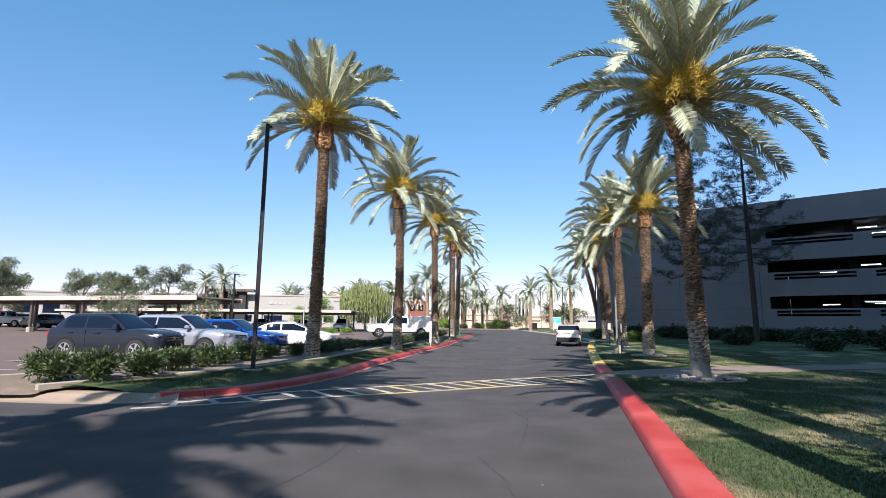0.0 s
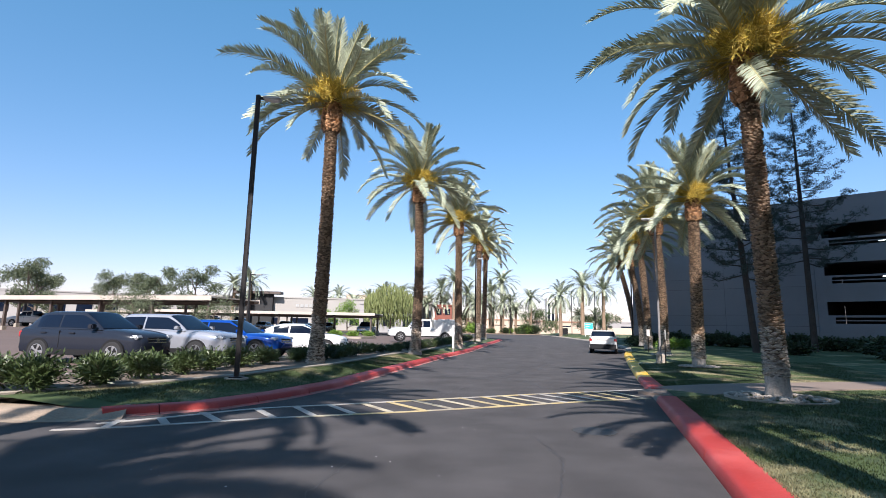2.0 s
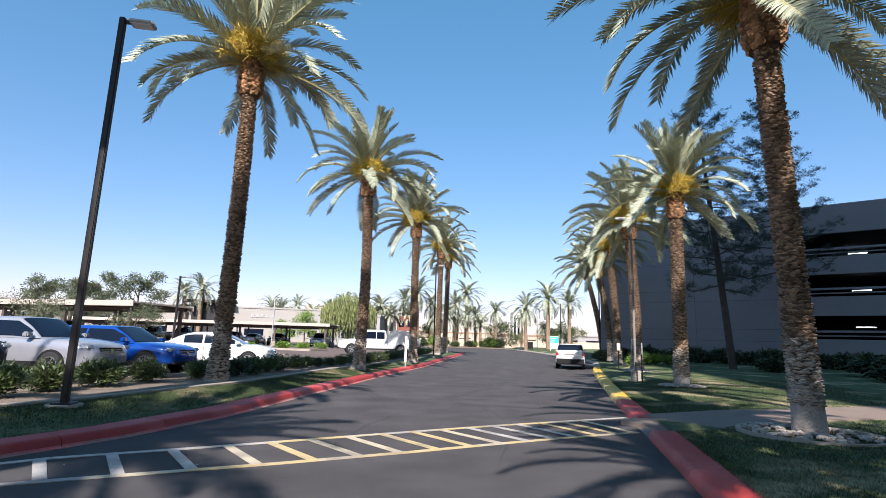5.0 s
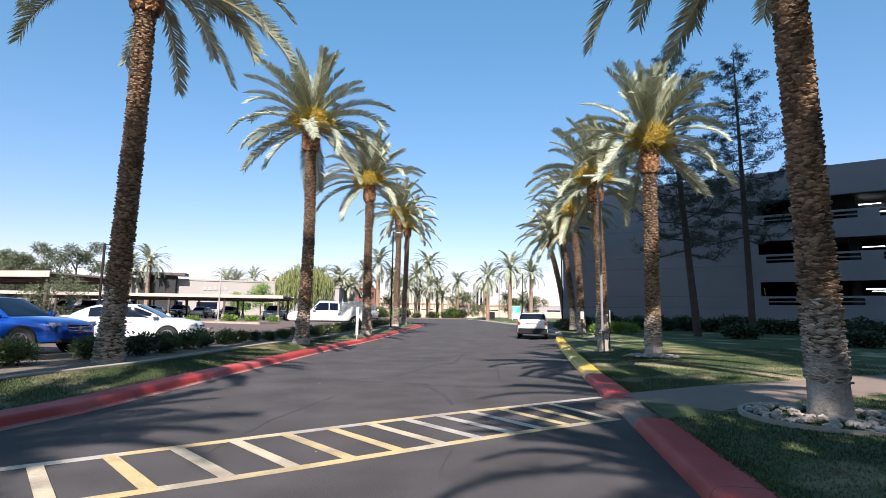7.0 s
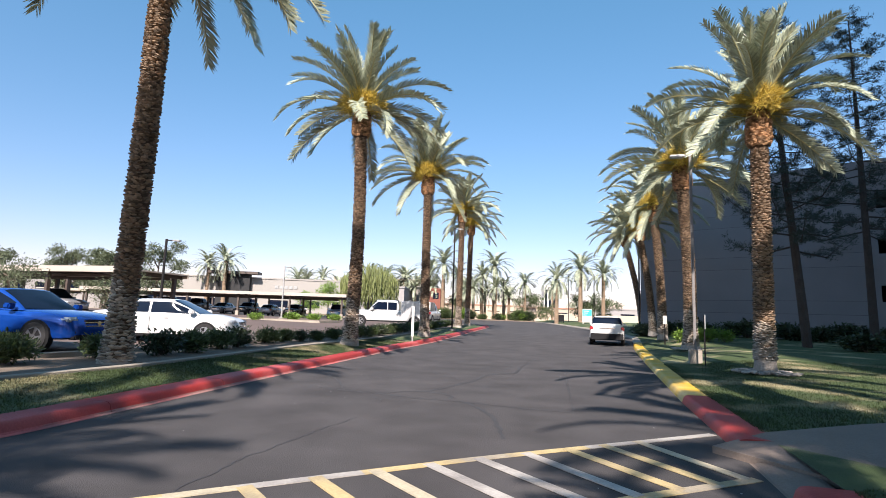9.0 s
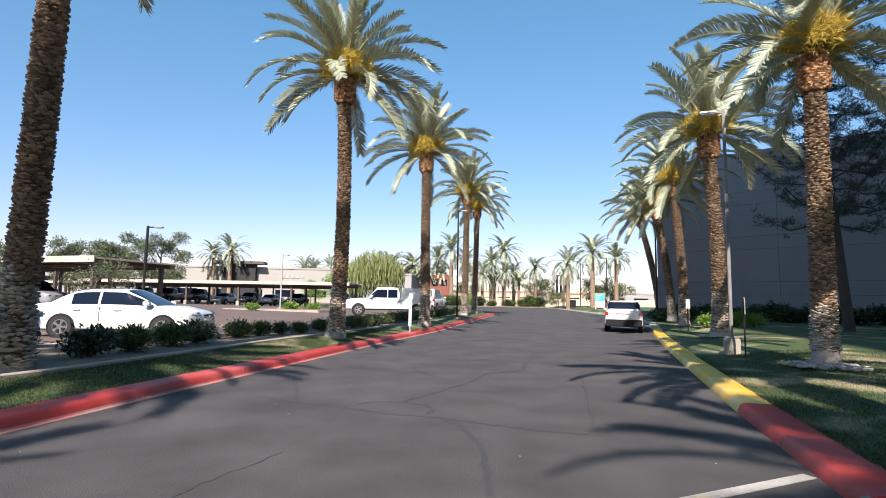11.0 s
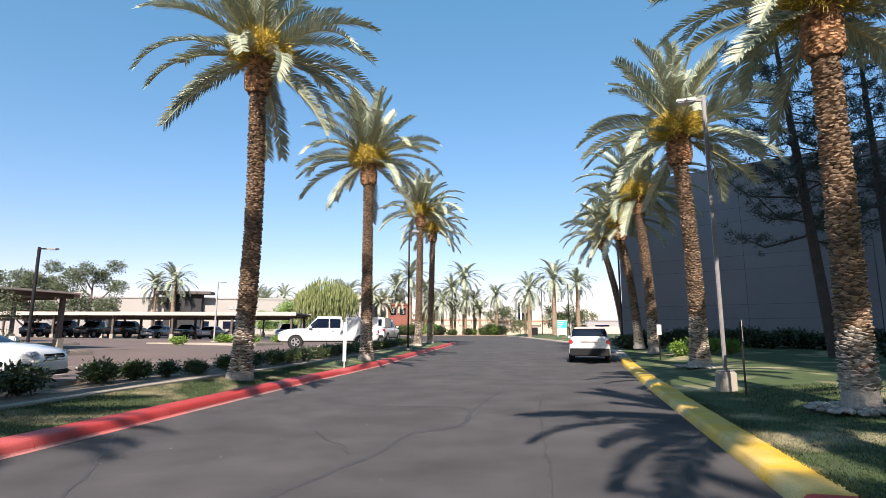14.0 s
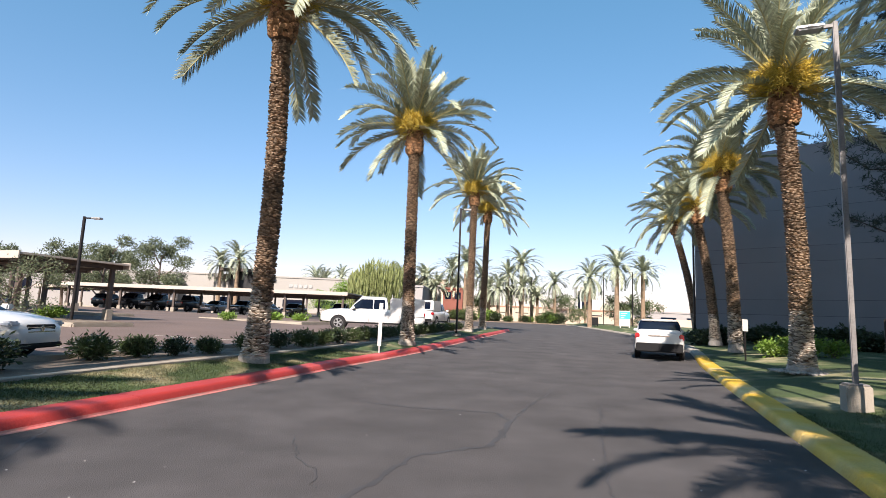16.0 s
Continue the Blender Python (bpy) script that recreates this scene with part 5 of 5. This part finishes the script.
    part("number_plate", boxes((-a - 0.012, -a + 0.02, -0.16, 0.16, rz - 0.34, rz - 0.19)), M["sign_white"], ob)
    part("badge", tube([(a - 0.01, 0, nose - 0.06), (a + 0.012, 0, nose - 0.06)], 0.06, 14), M["chrome"], ob)
    return ob


SUV = dict(L=4.5, W=1.86, H=1.65, belt=1.08, hood=1.02, cowl=0.78, roof=(-1.72, 0.02), tail=-2.1, nose=0.82, wheel_r=0.36, base=2.68, clear=0.30, cladding=True)
SEDAN = dict(L=4.85, W=1.84, H=1.46, belt=0.97, hood=0.90, cowl=1.12, roof=(-0.75, 0.22), tail=-1.95, deck=1.0, nose=0.70, wheel_r=0.33, base=2.8, clear=0.22)
PICKUP = dict(L=5.8, W=1.98, H=1.90, belt=1.22, hood=1.16, cowl=1.35, roof=(-0.35, 0.75), tail=-0.55, deck=1.22, nose=0.92, wheel_r=0.40, base=3.7, clear=0.42, cladding=False, category="pickup truck")
car("compact_suv", -11.6, 19.0, -8, "p_grey", "dark grey compact suv parked nose to the shrubs", **{**SUV, "L": 4.3, "W": 1.78, "roof": (-1.25, 0.05), "tail": -2.05, "H": 1.62})
car("suv", -10.4, 21.6, -8, "p_silver", "silver suv parked nose to the shrubs", **{**SUV, "L": 4.7})
car("crossover", -9.45, 24.3, -6, "p_blue", "glossy blue crossover parked nose to the shrubs", **{**SUV, "H": 1.52, "L": 4.42, "belt": 1.0, "hood": 0.95, "nose": 0.76})
car("sedan", -8.4, 29.3, 10, "p_white", "white sedan parked beside the planting bed", **SEDAN)
truck = car("pickup_truck", -4.2, 51.1, 193, "p_white", "white crew-cab work truck with a utility body", **{**PICKUP, "L": 6.2, "H": 2.02, "roof": (-0.75, 0.75), "tail": -0.9, "base": 4.05, "z": 0.60, "boxy": 0.6})
part("utility_body", boxes((-3.05, -0.98, -1.0, 1.0, 0.85, 1.95), bevel=0.05), M["p_white"], truck, "white enclosed utility body")
for k in (-2.4, -1.7):
    part("rack_bar", boxes((k - 0.03, k + 0.03, -0.95, 0.95, 1.951, 2.03)), M["galv"], truck)
part("strobe", cyl(-1.1, 0, 1.95, 2.2, 0.03, 0.02, 6), M["galv"], truck)
van = car("camper_pickup", -1.9, 60.5, 82, "p_white", "white pickup with a camper shell parked tail to the road", **{**PICKUP, "L": 5.6, "z": 0.75})
part("camper_shell", boxes((-2.75, -0.5, -0.92, 0.92, 1.2, 1.98), bevel=0.06), M["p_white"], van)
part("shell_window", boxes((-2.775, -2.75, -0.7, 0.7, 1.35, 1.85)), M["glass"], van)
explorer = car("parked_suv", 11.15, 46.2, 74.5, "p_white", "white suv parked along the yellow kerb", **{**SUV, "L": 5.0, "W": 2.04, "H": 1.76, "belt": 1.16, "hood": 1.08, "roof": (-2.12, 0.2), "tail": -2.42, "cowl": 0.95, "base": 2.86, "wheel_r": 0.38, "boxy": 1.0, "z": rise(48)})
part("rear_skirt", boxes((-2.56, -2.3, -0.96, 0.96, 0.32, 0.70), bevel=0.03), M["black"], explorer)
part("spoiler", boxes((-2.32, -1.9, -0.72, 0.72, 1.66, 1.74), bevel=0.03), M["p_white"], explorer)
part("tailgate_trim", boxes((-2.535, -2.49, -0.45, 0.45, 1.00, 1.05), bevel=0.01), M["chrome"], explorer)
for s in (1, -1):
    part("tail_lamp", boxes((-2.535, -2.36, s * 0.80, s * 0.99, 0.92, 1.10), bevel=0.03), M["tail"], explorer, "red wrap-round tail lamp")
for s in (0.78, -0.78):
    part("roof_rail", boxes((-1.7, 0.2, s * 0.86 - 0.02, s * 0.86 + 0.02, 1.77, 1.81), bevel=0.008), M["black"], explorer)
car("pickup_truck", -53.0, 64.0, 178, "p_white", "white pickup parked across the lot", **PICKUP)
car("pickup_truck", -27.5, 46.5, -10, "p_silver", "silver pickup under a carport", **PICKUP)


# ---- carports ----
def carport(x, y, turn, length, depth, h, bays, label):
    g = lot_z(x, min(y, 74))
    ob = empty("carport", pose(x, y, g, 0, 0, turn), label, "carport", "carports")
    part("roof", boxes((-length / 2, length / 2, -depth / 2, depth / 2, h, h + 0.10)), M["tan_roof"], ob)
    part("fascia", boxes((-length / 2 - 0.03, length / 2 + 0.03, -depth / 2 - 0.06, -depth / 2 - 0.002, h - 0.22, h + 0.16)), M["tan_roof"], ob)
    part("fascia", boxes((-length / 2 - 0.03, length / 2 + 0.03, depth / 2 + 0.002, depth / 2 + 0.06, h - 0.22, h + 0.16)), M["tan_roof"], ob)
    for i in range(bays + 1):
        xx = -length / 2 + 0.6 + (length - 1.2) * i / bays
        for yy in (-depth / 2 + 0.5, depth / 2 - 0.6):
            part("post", boxes((xx - 0.11, xx + 0.11, yy - 0.11, yy + 0.11, -0.3, h - 0.25)), M["brown_steel"], ob)
            part("footing", boxes((xx - 0.2, xx + 0.2, yy - 0.2, yy + 0.2, -0.3, 0.5), bevel=0.02), M["kerb"], ob)
        part("beam", boxes((xx - 0.1, xx + 0.1, -depth / 2 + 0.02, depth / 2 - 0.02, h - 0.26, h - 0.001)), M["brown_steel"], ob)
    for yy in (-depth / 4, depth / 4):
        part("purlin", boxes((-length / 2, length / 2, yy - 0.06, yy + 0.06, h - 0.42, h - 0.262)), M["brown_steel"], ob)
    return ob


carport(-30, 78, 0, 34, 6.5, 2.75, 5, "long low tan-roofed steel carport in the lot")
carport(-40, 98, 0, 60, 6.5, 2.9, 8, "long tan-roofed steel carport behind another")
carport(-31, 48.5, -14, 24, 6.0, 3.1, 4, "tan-roofed steel carport near the lot island")
carport(-44, 60, -14, 26, 6.0, 3.3, 4, "tan-roofed steel carport across the lot")
carport(-66, 52, -14, 34, 6.0, 2.9, 5, "tan-roofed steel carport at the far lot side")
for i, (x, paint, spec) in enumerate(((-45, "p_dark", SUV), (-41.8, "p_dark", PICKUP), (-38.4, "p_dark", PICKUP), (-34.6, "p_dark", PICKUP), (-31, "p_silver", SEDAN), (-27.6, "p_dark", SUV), (-24.4, "p_silver", SEDAN), (-21.2, "p_dark", SUV), (-15.2, "p_ltblue", PICKUP))):
    nm = "pickup_truck" if spec is PICKUP else "parked_car"
    car(nm, x, 80.3, 90 if i % 3 == 0 else -90, paint, {"p_dark": "dark car", "p_silver": "silver car", "p_ltblue": "pale blue pickup"}[paint] + " parked in the shade of a carport", **{**spec, "z": lot_z(x, 74)})
for i, (x, y, paint) in enumerate(((-52, 66, "p_silver"), (-47, 62, "p_dark"), (-60, 55, "p_dark"), (-55, 70, "p_silver"))):
    car("parked_car", x, y, 75 + 180 * (i % 2), paint, ("dark" if paint == "p_dark" else "silver") + " car parked under a lot carport", **SUV)


# lot islands
for x, y, a, b in ((-18.8, 43.0, 4.5, 1.5), (-15.5, 60.5, 5.0, 2.0), (-27, 54.5, 4.0, 1.5)):
    isl = empty("lot_island", pose(x, y, lot_z(x, y), 0, 0, -14), "raised gravel island with a concrete kerb in the lot", "traffic island", "lot islands")
    part("kerb", boxes((-a, a, -b, b, -0.2, 0.13), bevel=0.06), M["kerb"], isl)
    part("gravel_fill", boxes((-a + 0.15, a - 0.15, -b + 0.15, b - 0.15, -0.1, 0.145)), M["gravel"], isl)
# painted bay lines
bays = empty("bay_lines", pose(0, 0, 0), "faded white parking bay lines", "road marking", kind="structure")
for i in range(9):
    y0 = 14.2 + 3.05 * i
    x1 = lot_edge(y0) - 0.3
    bm = bmesh.new()
    quad_slab(bm, [(x1, y0, lot_z(x1, y0) + 0.004), (x1, y0 + 0.1, lot_z(x1, y0) + 0.004), (x1 - 5, y0 + 0.1, lot_z(x1 - 5, y0) + 0.006), (x1 - 5, y0, lot_z(x1 - 5, y0) + 0.006)], 0.004)
    part("bay_line", bm, M["white_line"], bays)


# ---- far buildings ----
def building(name, x, y, turn, w, d, h, walls, label, roof=None, windows=0, wz=(1.0, 2.6)):
    ob = empty(name, pose(x, y, rise(y) + (0.3 if x < -10 else 0), 0, 0, turn), label, "building", "far buildings")
    part("wall", boxes((-w / 2, w / 2, -d / 2, d / 2, -1.5, h)), M[walls], ob)
    part("roof", boxes((-w / 2 - 0.15, w / 2 + 0.15, -d / 2 - 0.15, d / 2 + 0.15, h + 0.01, h + 0.35)), M[roof or walls], ob)
    for i in range(windows):
        xx = -w / 2 + w * (i + 0.5) / windows
        part("window", boxes((xx - w / windows * 0.3, xx + w / windows * 0.3, -d / 2 - 0.05, -d / 2 + 0.1, *wz)), M["glass"], ob)
    return ob


hall = building("white_hall", -44, 142, 8, 66, 20, 7.4, "stucco", "long low white stucco building with a dark entrance", windows=9)
part("entrance", boxes((-14, -6.5, -11.5, -10.05, 0, 8.2)), M["dark"], hall)
part("entrance_roof", boxes((-16, -4.5, -12.5, -9, 8.3, 8.9)), M["brown_steel"], hall)
for k in range(5):
    part("text_bar", boxes((-1.0 + 1.1 * k, -0.25 + 1.1 * k, -10.12, -10.03, 5.3, 6.0)), M["galv"], hall)
building("grey_hall", -17.5, 122, 0, 13, 12, 5.6, "stucco_grey", "low grey stucco building with a pale side wall", windows=3)
building("brick_block", -6.2, 130, 0, 4.0, 8, 6.2, "brick_red", "red brick block with a dark window band", windows=2, wz=(4.2, 5.6))
building("tan_hall", -30, 200, 0, 30, 20, 12.0, "stucco_tan", "tan building with a low crown behind palms")
building("tower_block", 62, 400, 0, 11, 14, 25, "sign_white", "distant pale high-rise block", windows=4, wz=(4, 22))
building("tile_roof_house", 33, 170, 10, 26, 12, 3.6, "stucco_tan", "low house with a brown tiled roof", "roof_tile", 5)
building("tile_roof_house", 4, 176, -4, 30, 12, 4.0, "stucco_tan", "low house with a brown tiled roof", "roof_tile", 5)
building("pale_house", 47, 158, 0, 24, 12, 3.6, "stucco_grey", "low pale house beyond the far wall", "stucco_grey", 4)
for x, y, t, w in ((-84, 104, 28, 60), (-110, 84, 50, 60), (-120, 48, 80, 60)):
    building("lot_building", x - 12, y + 14, t, w, 14, 7.0, "stucco_grey", "low grey office building behind the lot trees", windows=12, wz=(2.5, 4.5))
tagged(link("far_wall", boxes((-40, 75, 150, 150.3, 0, 3.1)), M["stucco_tan"]), "long cream garden wall beyond the junction", "wall", kind="structure")
tagged(link("far_verge", boxes((-70, 60, 123, 149.9, 0.3, 1.06)), M["gravel"]), "pale gravel verge beyond the junction", "verge", kind="structure")
tagged(link("lot_wall", boxes((-96, -95, 0, 130, -1, 2.2)), M["stucco_grey"]), "low grey wall at the far lot side", "wall", kind="structure")


# ---- grass ----
def blades(name, count, seed, pick, z_of, h, label):
    g = np.random.default_rng(seed)
    v, f = [], []
    for i in range(count):
        x, y = pick(g)
        z = z_of(x, y)
        a, q = g.uniform(0, 6.28), h * g.uniform(0.6, 1.3)
        dx, dy, lx, ly = 0.012 * math.cos(a), 0.012 * math.sin(a), g.normal(0, 0.4) * q, g.normal(0, 0.4) * q
        b = len(v)
        v += [(x - dx, y - dy, z - 0.01), (x + dx, y + dy, z - 0.01), (x + lx, y + ly, z + q)]
        f.append((b, b + 1, b + 2))
    tagged(link_mesh(name, raw(name, v, f), M["blade"]), label, "grass", kind="stuff")


def pick_lawn(g):
    y = 4 + 26 * g.random() ** 1.3
    return kerb_right(y) + 0.5 + 9 * g.random() ** 1.6, y


def pick_verge(g):
    y = 12.5 + 26 * g.random()
    a, b = mow_strip(y) + 0.12, kerb_left(y) - 0.5
    return a + (b - a) * g.random(), y


def off_path(pick):
    def f(g):
        while True:
            x, y = pick(g)
            if abs((y - 17.6) - 0.38 * (x - 6)) > 1.15:
                return x, y
    return f


blades("lawn_grass", 130000, 1, off_path(pick_lawn), lawn_z, 0.030, "short mown grass blades on the lawn")
blades("verge_grass", 55000, 2, pick_verge, lambda x, y: rise(y) + 0.15 + 0.15 * smoothstep((kerb_left(y) - 0.42 - x) / 1.8), 0.028, "short patchy grass blades on the verge")
